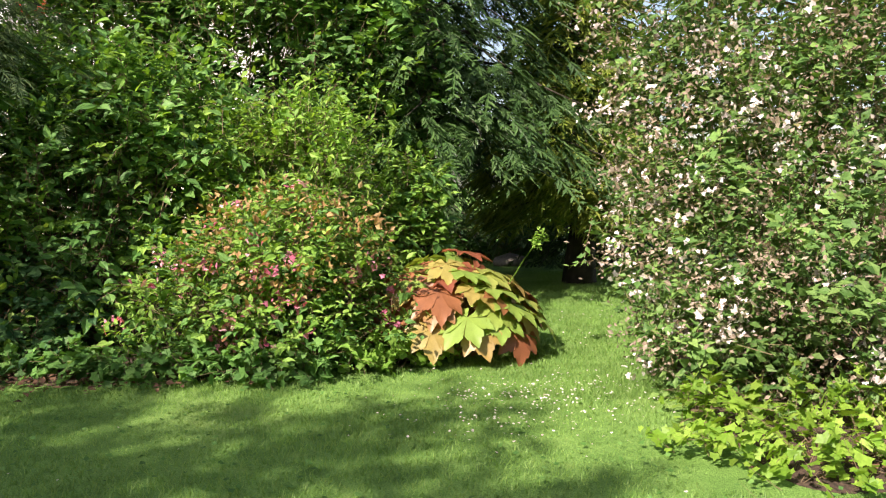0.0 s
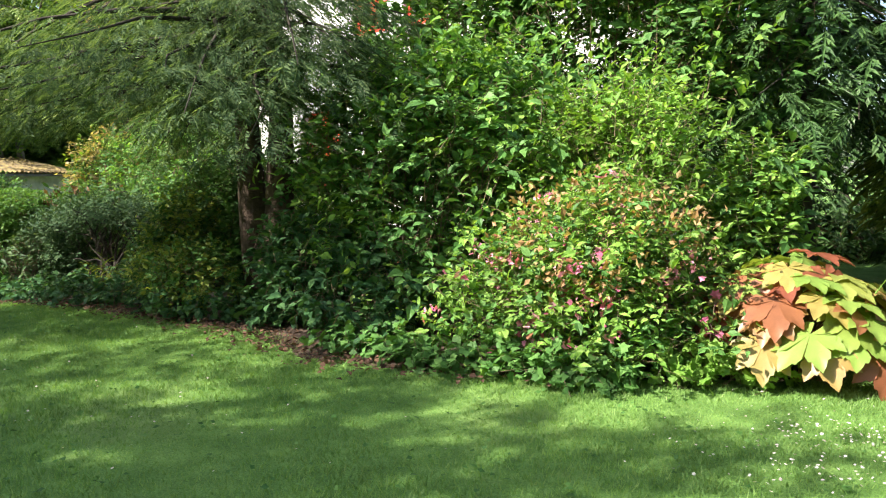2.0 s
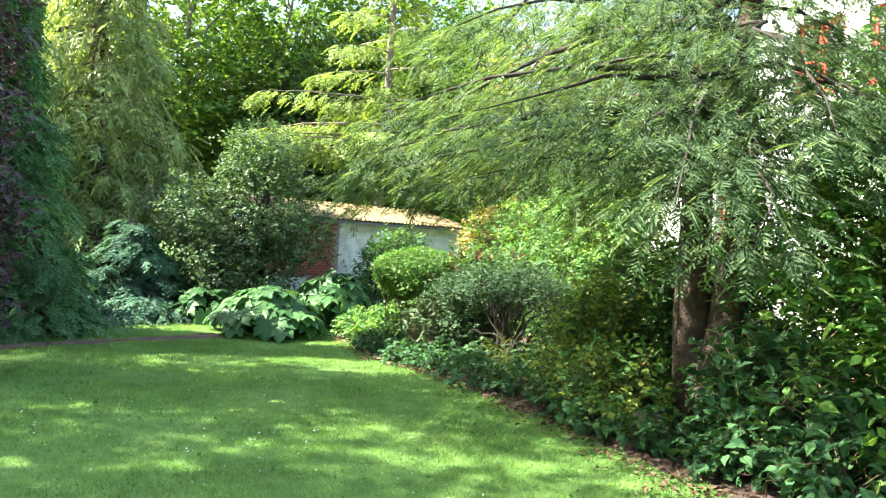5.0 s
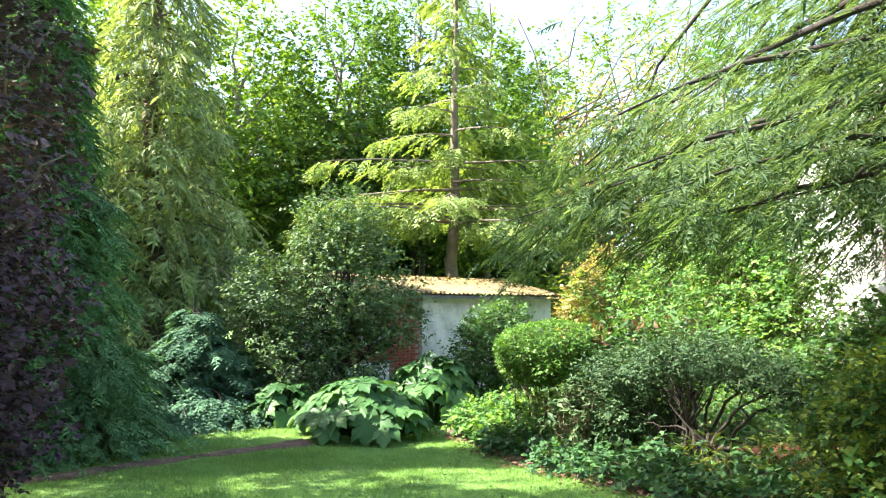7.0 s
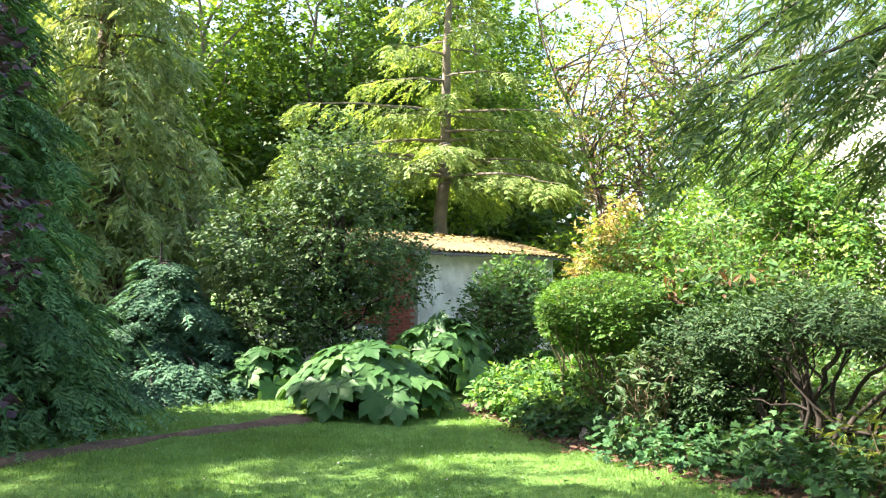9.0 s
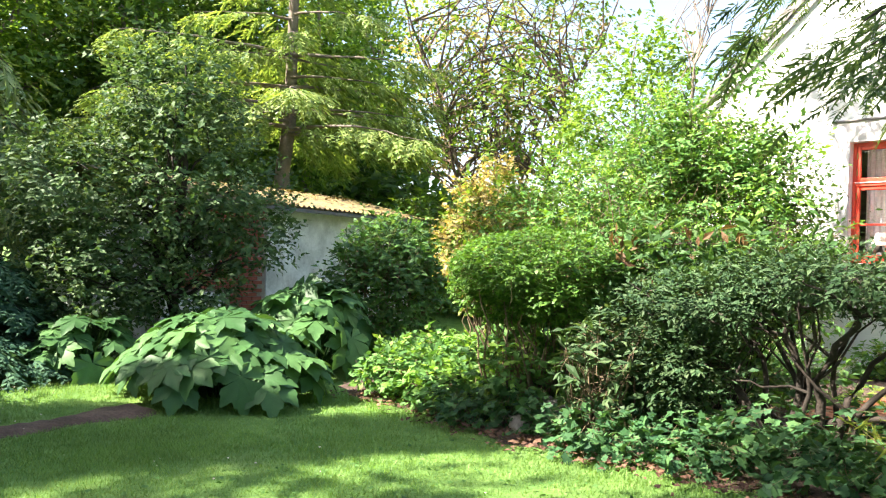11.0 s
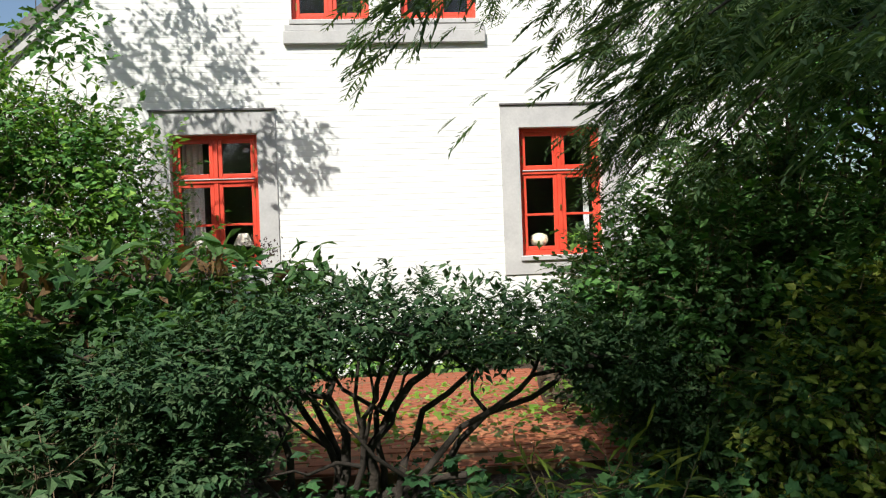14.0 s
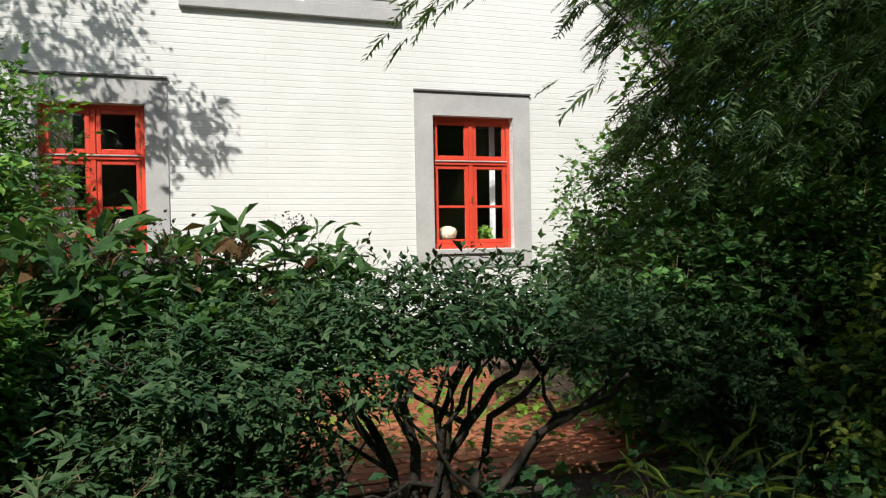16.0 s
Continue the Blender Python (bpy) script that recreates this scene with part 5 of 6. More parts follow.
shrub("large_leaved_evergreen", -11.85, 7.0, [(0, 0, 1.0, 0.55, 0.5, 0.6), (0.55, 0.1, 1.45, 0.5, 0.4, 0.32), (-0.35, -0.2, 0.6, 0.45, 0.45, 0.5), (-0.25, 0, 1.48, 0.6, 0.4, 0.34), (-0.75, -0.2, 1.15, 0.45, 0.4, 0.4)], "viburnum-like evergreen with long dark leaves and spent brown flower heads", M_DARK, 3000, 0.125,
      pointed(0.2, 0.05, 0.25), seed=82, stems=50, stem_r=0.012, stem_mat=M_BARK_DARK, spread=0.1, second=(M_DARK, 700, 0.12, broad(0.24)),
      flowers=(("seed_cover", M_SEED, 900, 0.018, 45, 0.045, SMALL, [(0.2, 0, 1.5, 0.8, 0.4, 0.3)]), ("bronze_leaf_cover", M_BROWN_LEAF, 420, 0.11, 6, 0.08, broad(0.22), [(-0.2, 0, 1.42, 0.7, 0.4, 0.32), (-0.75, -0.2, 1.15, 0.45, 0.4, 0.4)])))
shrub("grey_leaved_shrub", -12.15, 5.98, [(0, 0, 0.6, 0.4, 0.4, 0.4), (0.1, 0.1, 0.85, 0.35, 0.35, 0.25)], "grey-green shrub with long narrow leaves", M_GREY, 700, 0.09, broad(0.18), seed=83, stems=30, stem_r=0.011, stem_mat=M_TWIG, spread=0.1)
shrub("clipped_mound", -13.15, 6.35, [(0, 0, 1.4, 0.88, 0.8, 0.36), (-0.3, 0, 1.2, 0.6, 0.62, 0.32), (0.35, 0, 1.22, 0.55, 0.6, 0.3)], "clipped bright green domed shrub on bare stems", M_MOUND, 30000, 0.034, broad(0.42), seed=84, stems=40, stem_r=0.015, spread=0.03, rough=0.05, shell=0.88, up=1.6)
shrub("dark_round_shrub", -17.3, 7.5, [(0, 0, 1.0, 0.95, 0.9, 1.0), (-0.3, 0.3, 1.5, 0.7, 0.7, 0.6)], "rounded dark shrub against the whitewashed shed wall", M_DARK, 6000, 0.085, broad(0.32), seed=85, stems=20, stem_r=0.015, second=(M_MID, 2000, 0.08, broad(0.3)))
shrub("elder_bush", -15.2, 10.6, [(0, 0, 2.3, 1.6, 1.1, 1.3), (1.5, 0.2, 2.2, 1.1, 0.8, 1.4), (-1.5, 0, 2.0, 1.4, 1.0, 1.2), (0.5, -0.6, 1.2, 1.6, 0.9, 1.0), (1.9, 0.2, 2.9, 0.6, 0.5, 0.5), (2.2, 0.3, 1.5, 0.8, 0.6, 1.2), (0.9, 0, 3.1, 0.9, 0.7, 0.5)], "big rounded light green elder beside the house", M_MID, 19000, 0.075, broad(0.26),
      seed=86, stems=50, stem_r=0.025, spread=0.14, second=(M_LIGHT, 5000, 0.078, broad(0.26)), clump=14, size_var=0.4)
shrub("elder_bush", -13.6, 10.6, [(0, 0, 1.3, 0.75, 0.6, 1.2), (0, 0, 2.6, 0.6, 0.5, 0.8), (-0.5, 0.2, 2.0, 0.7, 0.5, 1.2), (0.3, 0, 2.55, 0.45, 0.45, 0.75), (0.35, 0, 1.7, 0.55, 0.45, 0.9), (-0.5, 0, 3.1, 0.6, 0.5, 0.6), (-1.1, 0, 3.55, 0.7, 0.5, 0.6), (-1.2, 0, 2.6, 0.7, 0.5, 0.8)], "loose light green elder against the white wall", M_LIGHT, 7500, 0.07, broad(0.26), seed=85, stems=30, stem_r=0.015, spread=0.13,
      second=(M_MID, 7500, 0.072, broad(0.26)), clump=12)
tree("slender_tree", -14.4, 10.8, 7.2, [(1.6, -0.1, 5.4, 0.6, 0.4, 0.4), (0.3, 0, 6.4, 1.0, 0.6, 0.7), (0.7, 0, 4.2, 0.5, 0.35, 0.4)], "slender leafy tree beside the house gable", M_MID, 2200, 0.085, broad(0.3), r=0.04, limbs=20, seed=89, spread=0.15, bark=M_BARK_GREY)
tree("light_green_tree", -17.3, 13.2, 6.2, [(0, 0, 4.2, 1.7, 1.2, 1.3), (1.0, -0.2, 3.2, 1.1, 0.9, 1.2), (-1.1, 0.1, 3.4, 1.2, 0.9, 1.2), (0.3, 0, 5.3, 0.9, 0.8, 0.7)], "small leafy tree with fresh light green leaves beyond the elder", M_FAR, 8000, 0.10, broad(0.3), r=0.07, limbs=40, seed=88, spread=0.2, bark=M_BARK_GREY, clump=14)
shrub("buff_shrub", -18.8, 11.0, [(0, 0, 2.0, 1.1, 1.0, 1.4)], "shrub with buff young leaves beside the shed", M_BUFF, 3500, 0.10, broad(0.3), seed=87, stems=24, stem_r=0.02, second=(M_FAR, 2500, 0.1, broad(0.3)))
tree("grey_green_tree", -18.2, 4.86, 4.4, [(0, 0, 2.5, 1.35, 1.2, 1.3), (-0.4, -0.6, 1.6, 1.2, 1.1, 0.9), (0.3, 0.7, 1.9, 0.9, 0.8, 0.8), (0.2, -0.2, 3.5, 0.9, 0.9, 0.8), (0.1, -1.1, 1.1, 0.9, 0.8, 0.8), (-0.3, -1.3, 2.2, 1.0, 0.9, 0.9), (0.5, -0.1, 0.9, 0.8, 0.8, 0.5)], "small dense grey-green tree in front of the shed", M_GREY, 27000, 0.073, broad(0.3),
     r=0.09, limbs=50, seed=88, first=0.2, spread=0.13, bark=M_BARK_DARK)

# ---------------------------------------------------------------- the far side of the lawn
conifer("dark_cypress", -16.2, -0.25, 8.4, 2.3, 0.5, "dark green false cypress with drooping scaly sprays", M_CYPRESS, 130, 150, 0.34, 0.35, seed=91, r=0.2, hang=0.35, side=0.3, template=spray(6, 4, 0.05, 0, 0.45), bark=M_BARK_DARK)
conifer("spreading_juniper", -18.7, 2.2, 2.2, 2.1, 0.3, "low spreading blue-green juniper in level tiers", M_JUN, 40, 260, 0.26, 0.16, seed=92, r=0.09, hang=0.06, side=0.2, rise=0.3, taper=1.0, template=spray(4, 3, 0.08, 0, 0.5), bark=M_BARK_DARK)
tree("copper_beech", -12.5, -0.95, 9.5, [(0, 0, 3.6, 1.8, 1.5, 2.4), (0.2, 0, 7.0, 2.0, 1.6, 1.8), (0.5, 0.4, 1.8, 1.3, 1.1, 1.3), (0.4, 0.5, 0.9, 1.0, 0.9, 0.7)], "copper beech with dark purple leaves", M_PURPLE, 42000, 0.07, broad(0.38), r=0.14, limbs=60, seed=93, first=0.1, spread=0.12, clump=14, bark=M_BARK_GREY)
conifer("weeping_spruce", -22.5, 1.6, 14.0, 3.3, 2.6, "tall spruce with long hanging branchlets", M_SPRUCE, 90, 110, 0.52, 0.35, seed=94, r=0.25, hang=1.1, side=0.2)
conifer("weeping_spruce", -23.5, -5.0, 13.0, 3.3, 2.2, "tall spruce with long hanging branchlets", M_SPRUCE, 90, 90, 0.52, 0.35, seed=95, r=0.25, hang=1.1, side=0.2)
conifer("larch", -25.8, 10.4, 15.0, 4.2, 4.5, "larch with a bare pinkish trunk and pale level branches", M_LARCH, 44, 120, 0.5, 0.12, seed=96, r=0.26, hang=0.35, side=0.1, rise=0.05, bark=M_BARK_GREY, template=spray(4, 8, 0.055, 0),
        extra=((4.28, 4.6, 5.2, 0.04), (4.05, 5.6, 4.6, 0.05), (4.5, 5.1, 4.4, 0.05), (1.13, 4.4, 3.4, 0.05), (1.0, 5.6, 3.8, 0.08), (5.0, 4.9, 4.2, 0.05), (0.6, 5.0, 3.5, 0.08), (4.7, 6.4, 4.4, 0.06), (0.8, 6.4, 4.0, 0.08)))
for k, (x, y, h, m, s) in enumerate(((-34, 5, 15, "a", 1.0), (-34, 9.5, 16, "b", 1.0), (-33, 15, 15, "a", 1.0), (-30, -1.5, 14, "a", 0.9), (-38, 20, 16, "b", 1.0), (-36, 13, 18, "b", 1.1), (-27, -7, 14, "b", 0.9), (-40, 1, 18, "a", 1.1))):
    tree("woodland_tree", x, y, h, [(0, 0, h * 0.62, 3.2 * s, 3.0 * s, h * 0.34), (1.8, -1.5, h * 0.42, 2.4 * s, 2.4 * s, h * 0.2), (-1.5, 2, h * 0.45, 2.4 * s, 2.4 * s, h * 0.2)],
         "tall broad-leaved tree with sunlit yellow-green leaves" if m == "a" else "tall broad-leaved tree with fresh green leaves", M_FAR if m == "a" else M_FAR_MID, 19000, 0.175, simple(0.38), r=0.22, limbs=40, seed=100 + k, spread=0.35,
         trunks=1 + k % 3, bark=M_BARK_GREY)
for k, (x, y) in enumerate(((-25.5, 17.5), (-23.5, 15.5))):
    tree("open_tree", x, y, 12, [(0, 0, 8.5, 3.6, 3.0, 2.8), (1.5, -0.8, 5.2, 2.4, 1.8, 1.3), (-2.2, -1, 5.5, 2.0, 1.8, 1.3)], "thinly leaved tree with many bare ascending limbs", M_BUFF if k == 0 else M_FAR, 8000, 0.115, simple(0.34), r=0.115, limbs=80, seed=120 + k,
         spread=0.3, trunks=5, bark=M_BARK, first=0.15, flare=0.30)
for k, (x, y, m) in enumerate(((-24, 13.5, M_FAR), (-20.5, 14.2, M_FAR_MID), (-18, 14.5, M_FAR), (-26.5, 6, M_FAR_MID), (-26, -2, M_FAR), (-23.5, -5, M_FAR_MID), (-29, 17, M_FAR_MID))):
    shrub("background_shrub", x, y, [(0, 0, 1.6, 2.0, 1.8, 1.6), (1.2, 0.6, 1.2, 1.5, 1.4, 1.2)], "leafy shrub at the garden's far edge", m, 3600, 0.17, simple(0.36), seed=130 + k, stems=14, stem_r=0.03, spread=0.22, group="far shrubs")

for k, (x, y) in enumerate(((-43, 8), (-42, 14), (-41, -4), (-36, -9), (-44, 22), (-46, 2))):
    tree("woodland_tree", x, y, 15, [(0, 0, 8.0, 4.2, 4.2, 6.5), (1, 2, 4.0, 3.6, 3.6, 3.6)], "tall broad-leaved tree deep in the wood", M_FAR_MID if k % 2 else M_FAR, 10500, 0.32, simple(0.42), r=0.25, limbs=16, seed=300 + k, spread=0.5, bark=M_BARK_GREY)

# a belt of trees all round, which closes the garden
for k in range(26):
    a = radians(95 + k * 10.5)
    R = 36 + 5 * math.sin(k * 2.3)
    x, y = -9 + R * math.cos(a), 4 + R * 0.9 * math.sin(a)
    h = (12 + 3 * math.sin(k * 1.3)) * (0.55 if y > 14 else 1.0)
    if x > -9 and y > 10:
        continue
    tree("belt_tree", x, y, h, [(0, 0, h * 0.55, 4.2, 4.2, h * 0.42), (2.5, -1, h * 0.35, 3.0, 3.0, h * 0.3)], "broad-leaved tree in the belt round the garden", M_FAR_MID if k % 2 else M_FAR, 4200, 0.40, simple(0.36), r=0.25, limbs=14, seed=150 + k,
         spread=0.5)
# trees on the sunny side, whose shade lies on the lawn
for k, (x, y, h, w, f, n) in enumerate(((-16.8, -7.4, 12.6, 2.9, 0.18, 6000), (-13.4, -7.0, 13.4, 3.0, 0.19, 5600), (-9.4, -6.4, 12.2, 2.8, 0.20, 7200), (-6.5, -5.0, 11.3, 2.3, 0.16, 4200))):
    tree("shade_tree", x, y, h, [(0, 0, h * 0.76, w, w * 0.9, h * f), (w * 0.5, 0.4, h * 0.66, w * 0.6, w * 0.6, h * f * 0.6), (-w * 0.5, -0.4, h * 0.68, w * 0.6, w * 0.6, h * f * 0.6)], "tall broad-leaved tree on the sunny side of the lawn", M_FAR_MID, n, 0.15,
         simple(0.36), r=0.18, limbs=30, seed=180 + k, spread=0.42 if k < 3 else 0.26, clump=7 if k < 3 else 49)

# ---------------------------------------------------------------- soil strip, litter, stones
def strip(name, line, width, label, mat, seed):
    """A worn strip of bare earth along a line on the ground."""
    rng = np.random.default_rng(seed)
    line = np.array(line, float)
    s = np.concatenate([[0], np.cumsum(np.linalg.norm(np.diff(line, axis=0), axis=1))])
    n = int(s[-1] / 0.08)
    q = np.linspace(0, s[-1], n)
    c = np.stack([np.interp(q, s, line[:, i]) for i in (0, 1)], 1)
    t = unit(np.gradient(c, axis=0))
    nrm = np.stack([-t[:, 1], t[:, 0]], 1)
    w = width * (0.5 + 0.25 * np.sin(q * 2.3) + 0.2 * np.sin(q * 6.1 + 1) + 0.15 * rng.random(n))
    V, m = [], 5
    for k, f in enumerate(np.linspace(-1, 1, m)):
        p = c + nrm * (w * f)[:, None]
        z = ground_z(p[:, 0], p[:, 1]) + 0.024 * (1 - f * f) + (0.004 if abs(f) < 1 else -0.02) + rng.normal(0, 0.004, n) + 0.012
        V.append(np.column_stack([p, z]))
    V = np.concatenate(V)
    i, j = np.meshgrid(np.arange(m - 1), np.arange(n - 1), indexing="ij")
    F = np.stack([i * n + j, i * n + j + 1, (i + 1) * n + j + 1, (i + 1) * n + j], -1).reshape(-1, 4)
    return tagged(new(name, mesh_np(name, V, F, mat, True)), label, "soil", kind="structure")


M_EARTH = surface("trodden_earth", [(0.3, (0.06, 0.038, 0.024)), (0.7, (0.15, 0.098, 0.066))], 4.0, 0.95, 35.0, 0.9, 0.02, 0, 0.35)
strip("ground_strip", [(-13.0, -2.5), (-13.9, -0.2), (-14.5, 1.2), (-14.9, 2.3), (-15.3, 3.5)], 0.34, "strip of bare brown earth across the grass", M_EARTH, 201)


def scatter_flat(name, pts, size, template, mat, label, category, seed, lift=0.02, tilt=0.35, up_dir=False):
    rng = np.random.default_rng(seed)
    P = np.column_stack([pts, ground_z(pts[:, 0], pts[:, 1]) + lift])
    n = len(P)
    a = rng.uniform(0, 6.283, n)
    D = np.stack([np.cos(a), np.sin(a), rng.normal(0.15, 0.2, n)], 1)
    N = np.array([0, 0, 1.0]) + rng.normal(0, tilt, (n, 3))
    V, F = place(template, P, D, N, size * rng.uniform(0.6, 1.3, n))
    return tagged(new(name, mesh_np(name, V, F, mat)), label, category, kind="stuff")


def along(line, n, width, rng):
    line = np.array(line, float)
    s = np.concatenate([[0], np.cumsum(np.linalg.norm(np.diff(line, axis=0), axis=1))])
    q = rng.uniform(0, s[-1], n)
    c = np.stack([np.interp(q, s, line[:, i]) for i in (0, 1)], 1)
    return c + rng.normal(0, width, (n, 2))


rng = np.random.default_rng(210)
EDGE = [(-15.0, 5.6), (-12.3, 5.5), (-9.2, 5.45), (-6.1, 5.3), (-5.3, 5.15), (-3.9, 4.9), (-2.6, 5.3)]
scatter_flat("leaf_litter", np.concatenate([along(EDGE, 2000, 0.17, rng), along([(1.35, 4.15), (2.5, 3.85), (4, 3.8)], 400, 0.16, rng)]), 0.055, broad(0.36, 0.1), M_LITTER, "brown dead leaves scattered on the soil", "leaf litter", 211, 0.05)
scatter_flat("lawn_weeds", np.column_stack([rng.uniform(-13, 2.0, 2600), rng.uniform(0.5, 5.2, 2600)]), 0.035, broad(0.45, 0.05), M_MID, "small clover and plantain leaves in the lawn", "weeds", 212, 0.03)


def blades(n, x0, x1, y0, y1, keep, seed):
    """Short mown grass blades, thicker near the walk."""
    rng = np.random.default_rng(seed)
    x, y = rng.uniform(x0, x1, n), rng.uniform(y0, y1, n)
    k = keep(x, y)
    x, y = x[k], y[k]
    m = len(x)
    z = ground_z(x, y) + 0.012 * np.sin(x * 1.7) * np.sin(y * 1.3) - 0.003
    a = rng.uniform(0, 6.283, m)
    patch = 0.75 + 0.35 * np.sin(x * 2.1 + np.sin(y * 1.7)) * np.sin(y * 2.6)
    hgt = rng.uniform(0.022, 0.055, m) * patch
    lean = rng.uniform(0.2, 1.0, m) * hgt
    w = rng.uniform(0.0025, 0.0048, m)
    dx, dy = np.cos(a), np.sin(a)
    b = rng.uniform(0, 6.283, m)
    V = np.empty((m, 3, 3))
    V[:, 0] = np.stack([x - dx * w, y - dy * w, z], 1)
    V[:, 1] = np.stack([x + dx * w, y + dy * w, z], 1)
    V[:, 2] = np.stack([x + np.cos(b) * lean, y + np.sin(b) * lean, z + hgt], 1)
    F = np.arange(m * 3).reshape(-1, 3)
    return tagged(new("grass", mesh_np("grass", V.reshape(-1, 3), F, M_BLADE)), "short mown lawn grass", "grass", kind="stuff")


def on_lawn(x, y):
    near = np.interp(x, BED_X, BED_NEAR)
    return (y < near + 0.05 * np.sin(x * 9)) & ~((x > 0.72) & (y > 3.7)) & ~((x < -12.6) & (np.abs(x + 14.2 + 0.42 * (y - 0.6) ) < 0.2))


blades(280000, -15.5, 2.6, -0.2, 6.2, on_lawn, 220)
blades(90000, -1.6, 1.3, 5.2, 13.0, lambda x, y: (x > -0.9 + 0.0 * y) & (x < 0.9), 221)
blades(26000, -14.8, -2.0, 4.5, 6.0, lambda x, y: np.abs(y - np.interp(x, BED_X, BED_NEAR) - 0.1) < 0.28, 223)
blades(60000, -19.0, -13.5, -1.0, 4.0, lambda x, y: x > -99, 222)


def daisy():
    V, F = [(0, 0, 0.006)], []
    for i in range(8):
        a = i * math.pi / 4
        V.append((math.cos(a), math.sin(a), 0.1 if i % 2 else -0.05))
        F.append((0, 1 + i, 1 + (i + 1) % 8))
    return np.array(V), np.array(F)


def patchy(spots, rng):
    return np.concatenate([rng.normal((x, y), (sx, sy), (n, 2)) for x, y, sx, sy, n in spots])


D = patchy(((0.0, 5.2, 0.45, 0.3, 320), (-0.35, 4.6, 0.4, 0.3, 150), (0.2, 8.0, 0.3, 1.2, 60), (-6.5, 2.6, 1.5, 0.8, 120), (-9.5, 1.8, 1.5, 0.8, 120), (-16.0, 1.4, 0.9, 0.6, 420), (-17.2, 2.2, 0.7, 0.5, 160), (-11.2, 3.2, 1.5, 0.7, 60), (-3.8, 3.4, 1.0, 0.5, 40)), rng)
scatter_flat("lawn_daisies", D, 0.0072, daisy(), M_WHITE, "small white daisies dotted over the lawn", "daisies", 230, 0.05, 0.3)


def stone(x, y, rx, ry, rz, seed, label, lift=0.0):
    r = random.Random(seed)
    bm = bmesh.new()
    bmesh.ops.create_icosphere(bm, subdivisions=2, radius=1)
    for v in bm.verts:
        n = noise.noise(v.co * 1.3 + Vector((seed, 0, 0))) * 0.3
        v.co = Vector((v.co.x * rx * (1 + n), v.co.y * ry * (1 + n), max(-0.5, v.co.z) * rz * (1 + n * 0.7)))
    bmesh.ops.rotate(bm, verts=bm.verts, matrix=Matrix.Rotation(r.uniform(0, 3), 3, "Z"))
    bmesh.ops.translate(bm, verts=bm.verts, vec=(x, y, gz(x, y) + rz * 0.4 + lift))
    ob = part("stone", bm, M_STONE, None, "", True)
    return tagged(ob, label, "stone", "stones in the garden")


stone(-1.15, 14.0, 0.34, 0.22, 0.16, 1, "long grey stone at the far end of the lawn")
for k, (dx, dy, s) in enumerate(((0, 0, 0.16), (0.28, 0.05, 0.14), (-0.25, 0.08, 0.12), (0.1, 0.25, 0.13), (0.45, 0.22, 0.12), (-0.1, 0.3, 0.15))):
    stone(-12.75 + dx, 5.85 + dy, s * 1.2, s, s * 0.75, 5 + k, "rough dark stone piled at the bed's edge", 0.02 + (0.12 if k > 2 else 0))
# low cut stump at the hemlock's foot
e = thing("tree_stump", -6.75, 5.75, gz(-6.75, 5.75), "weathered low tree stump at the hemlock's foot", "stump")
part("stump", lathe([(0.17, -0.05), (0.15, 0.1), (0.14, 0.28), (0.13, 0.30), (0.0, 0.30)][:-1], 14, (-6.75, 5.75, gz(-6.75, 5.75))), M_BARK_GREY, e, "", True)

# ---------------------------------------------------------------- terrace of orange bricks, and the shed's bricks


def paver_mat():
    m, t, b = nodes_of("orange_paving_brick")
    rnd = t.nodes.new("ShaderNodeObjectInfo").outputs["Random"]
    col = ramp(t, rnd, [(0.0, (0.28, 0.08, 0.038)), (0.5, (0.36, 0.115, 0.05)), (1.0, (0.41, 0.16, 0.075))])
    col = mix_col(t, col, ramp(t, noise_tex(t, 30.0, 4.0), [(0.3, (0.75, 0.75, 0.75)), (0.7, (1.15, 1.15, 1.15))]), 1.0, "MULTIPLY")
    t.links.new(col, b.inputs["Base Color"])
    b.inputs["Roughness"].default_value = 0.9
    return m


M_PAVER = paver_mat()
M_JOINT = surface("mossy_joint_sand", [(0.35, (0.18, 0.08, 0.04)), (0.55, (0.21, 0.115, 0.055)), (0.7, (0.11, 0.14, 0.03))], 2.5, 0.95, 30.0, 0.6, 0.01)
TX0, TX1, TY0, TY1 = -11.35, -8.4, 7.6, 11.6
terrace = tagged(part("pavement", box(TX0, TX1, TY0, TY1, -0.35, 0.055), M_JOINT), "weathered orange brick terrace with moss in the joints", "terrace", kind="structure")


def brick_mesh(name, lx, ly, lz, mat):
    bm = box(-lx / 2, lx / 2, -ly / 2, ly / 2, -lz / 2, lz / 2, min(lx, ly, lz) * 0.12)
    me = bpy.data.meshes.new(name)
    bm.to_mesh(me)
    bm.free()
    me.materials.append(mat)
    return me


PAVER = brick_mesh("paver", 0.225, 0.105, 0.05, M_PAVER)
rng = np.random.default_rng(240)
rest = []
count = 0
for j in range(int((TY1 - TY0) / 0.117)):
    for i in range(int((TX1 - TX0) / 0.237)):
        x = TX0 + 0.13 + i * 0.237 + (0.118 if j % 2 else 0)
        y = TY0 + 0.07 + j * 0.117
        if x > TX1 - 0.12 or rng.random() < 0.04:
            continue
        z = 0.055 - 0.017 + rng.normal(0, 0.004)
        m = pose(x, y, z, rng.normal(0, 1.0), rng.normal(0, 1.0), rng.normal(0, 1.2))
        if count < 300 and -12.3 < x < -9.2 and y < 9.6:
            p = new("paver", PAVER)
            p.parent = terrace
            p.matrix_basis = m
            count += 1
        else:
            rest.append(np.array(m))
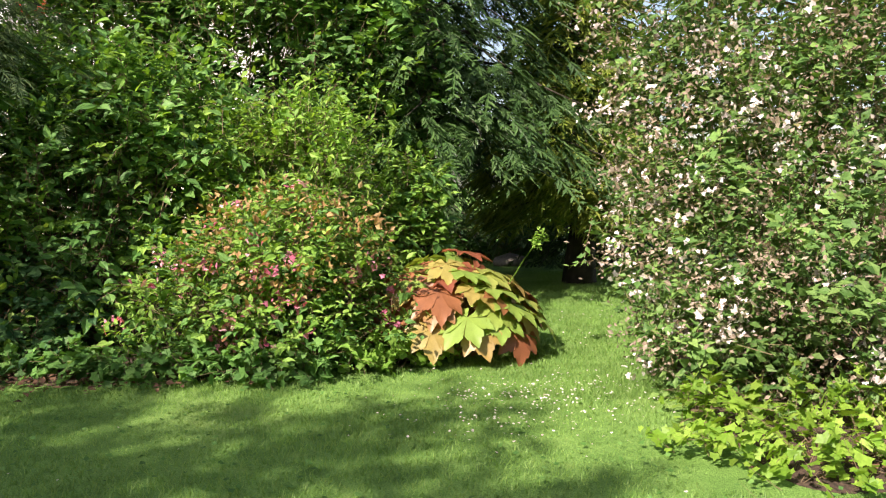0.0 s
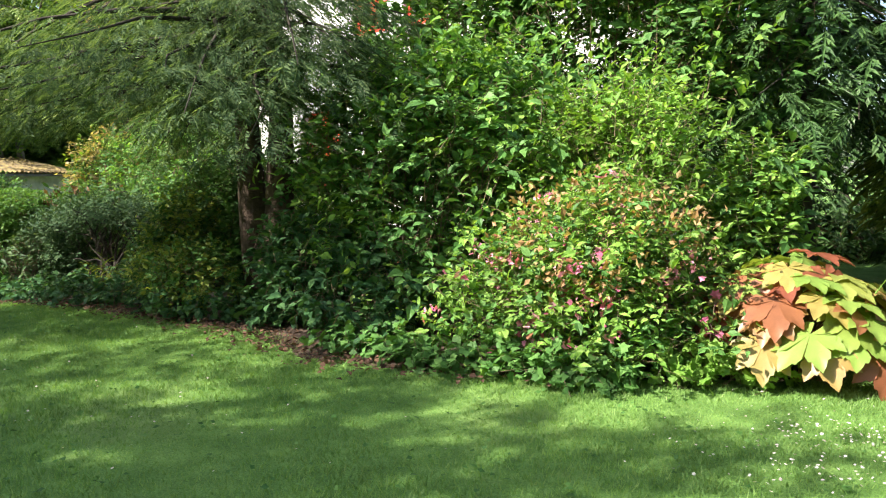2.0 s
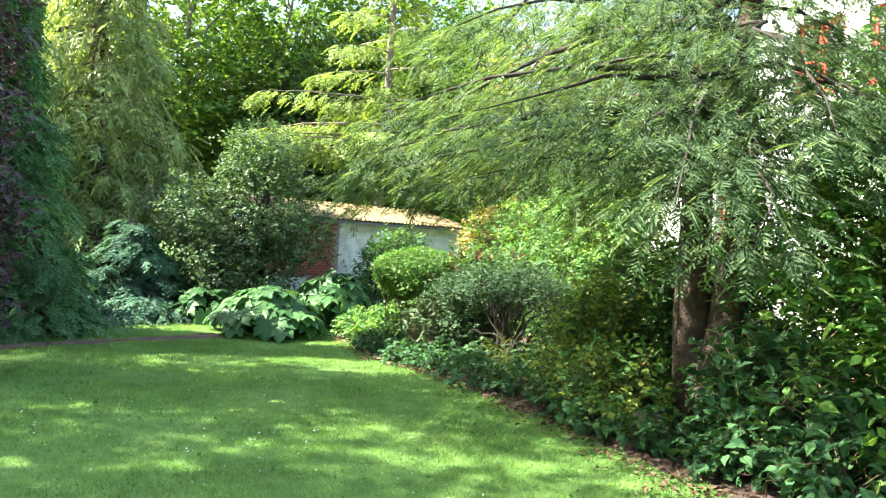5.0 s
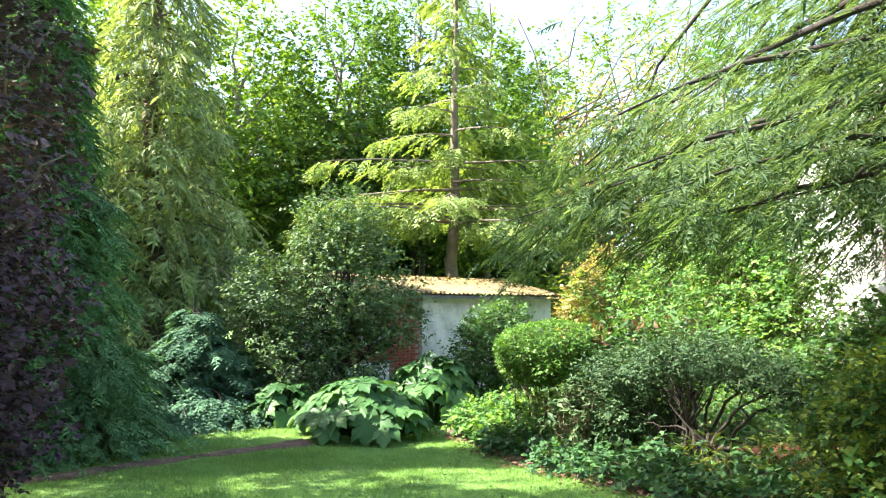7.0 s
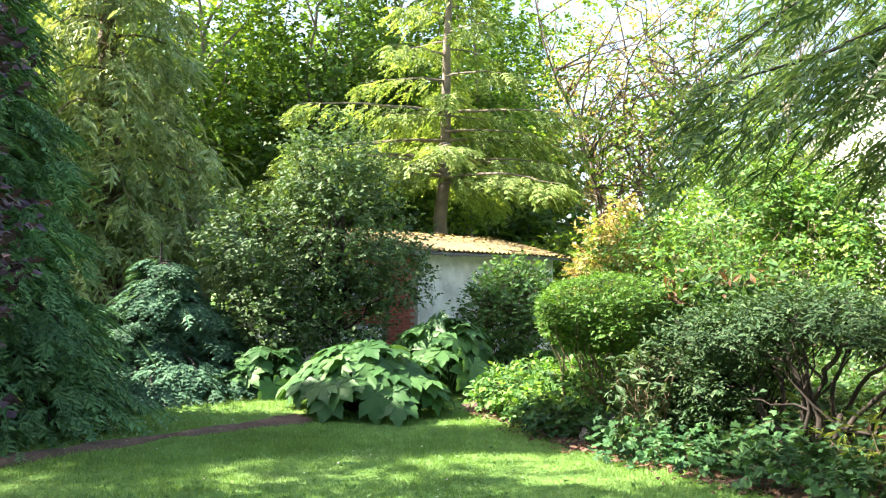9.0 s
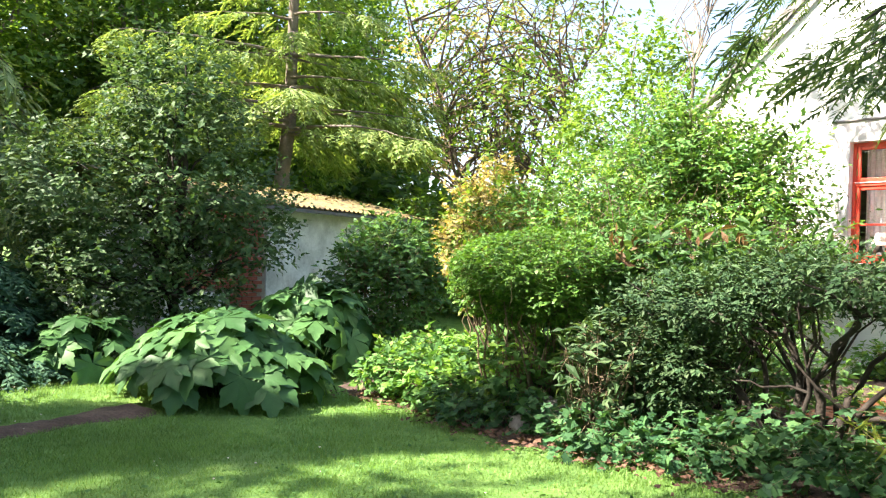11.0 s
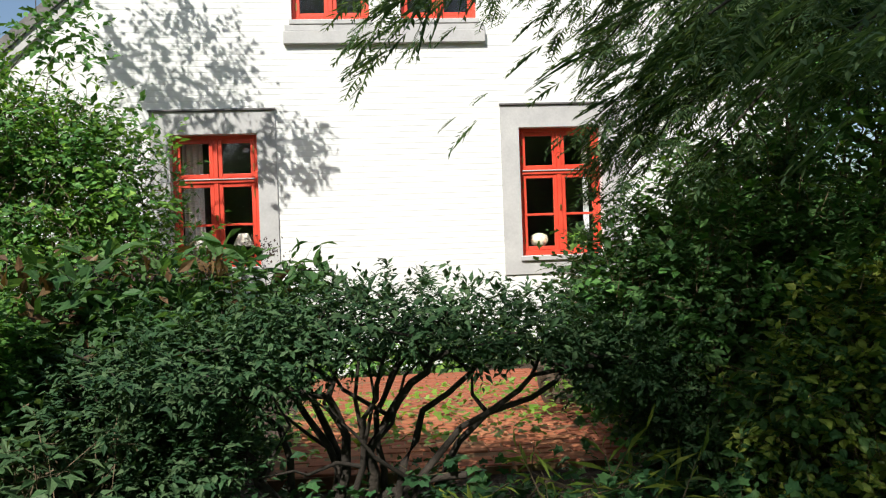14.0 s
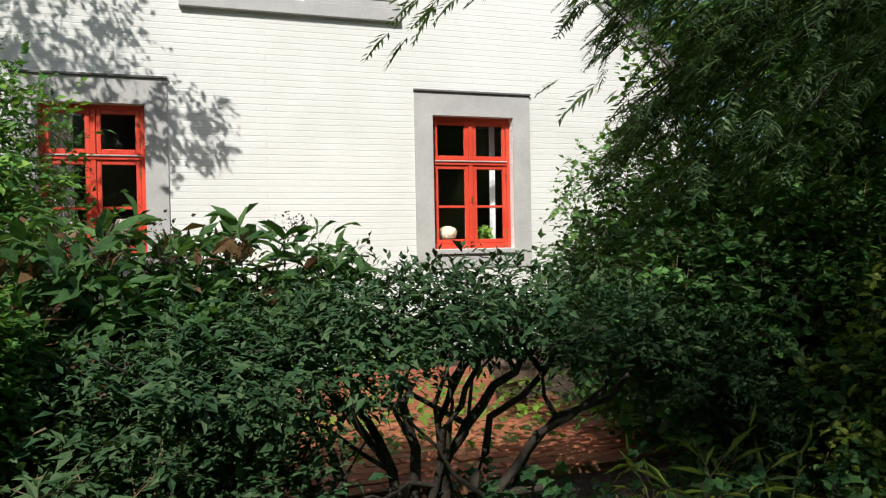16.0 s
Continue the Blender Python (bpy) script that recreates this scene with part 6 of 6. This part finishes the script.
V0 = np.array([v.co[:] for v in PAVER.vertices])
F0 = [tuple(p.vertices) for p in PAVER.polygons]
V = np.concatenate([V0 @ m[:3, :3].T + m[:3, 3] for m in rest])
faces = [tuple(a + k * len(V0) for a in f) for k in range(len(rest)) for f in F0]
me = bpy.data.meshes.new("pavers_rest")
me.from_pydata(V.tolist(), [], faces)
me.materials.append(M_PAVER)
ob = new("pavers_rest", me)
ob.parent = terrace
tagged(ob, kind="stuff")
scatter_flat("terrace_moss", np.column_stack([rng.uniform(TX0, TX1, 900), rng.uniform(TY0, TY0 + 2.2, 900)]), 0.05, lobed(), M_BRIGHT_GC, "yellow-green seedlings and moss between the terrace bricks", "moss", 241, 0.30)

BR = brick_mesh("brick", 0.222, 0.03, 0.056, M_BRICK)
ang = math.degrees(math.atan2(SD.y, SD.x))
for j in range(int((SEAVE - 0.1 + 0.2) / 0.068)):
    z = -0.12 + j * 0.068
    for i in range(int(SHED_UE / 0.234)):
        u = 0.13 + i * 0.234 + (0.117 if j % 2 else 0)
        if u > SHED_UE - 0.12 or (u < SHED_UE * 0.55 + 0.12 and z < 0.6) or (0.36 < u < 1.14 and 0.9 < z < 1.76):
            continue
        p = new("brick", BR)
        p.parent = SHED_BRICKS
        p.matrix_basis = Matrix.Translation(shed_pt(u, 0.002, z)) @ pose(0, 0, 0, 0, 0, ang)


# ---------------------------------------------------------------- tub on the terrace
def wooden_tub(x, y, z):
    e = thing("wooden_tub", x, y, z, "weathered brown wooden tub on the brick terrace", "planter")
    part("body", lathe([(0.0, 0.0), (0.17, 0.0), (0.2, 0.06), (0.225, 0.2), (0.225, 0.36), (0.2, 0.4), (0.185, 0.36), (0.0, 0.35)], 18, (x, y, z)), M_BARK, e)
    for hh, rr in ((0.08, 0.208), (0.31, 0.23)):
        part("hoop", lathe([(rr - 0.012, hh), (rr, hh), (rr, hh + 0.03), (rr - 0.012, hh + 0.03)], 18, (x, y, z)), M_BARK_DARK, e, "dark metal hoop")
    return e


wooden_tub(-8.85, 9.6, 0.06)
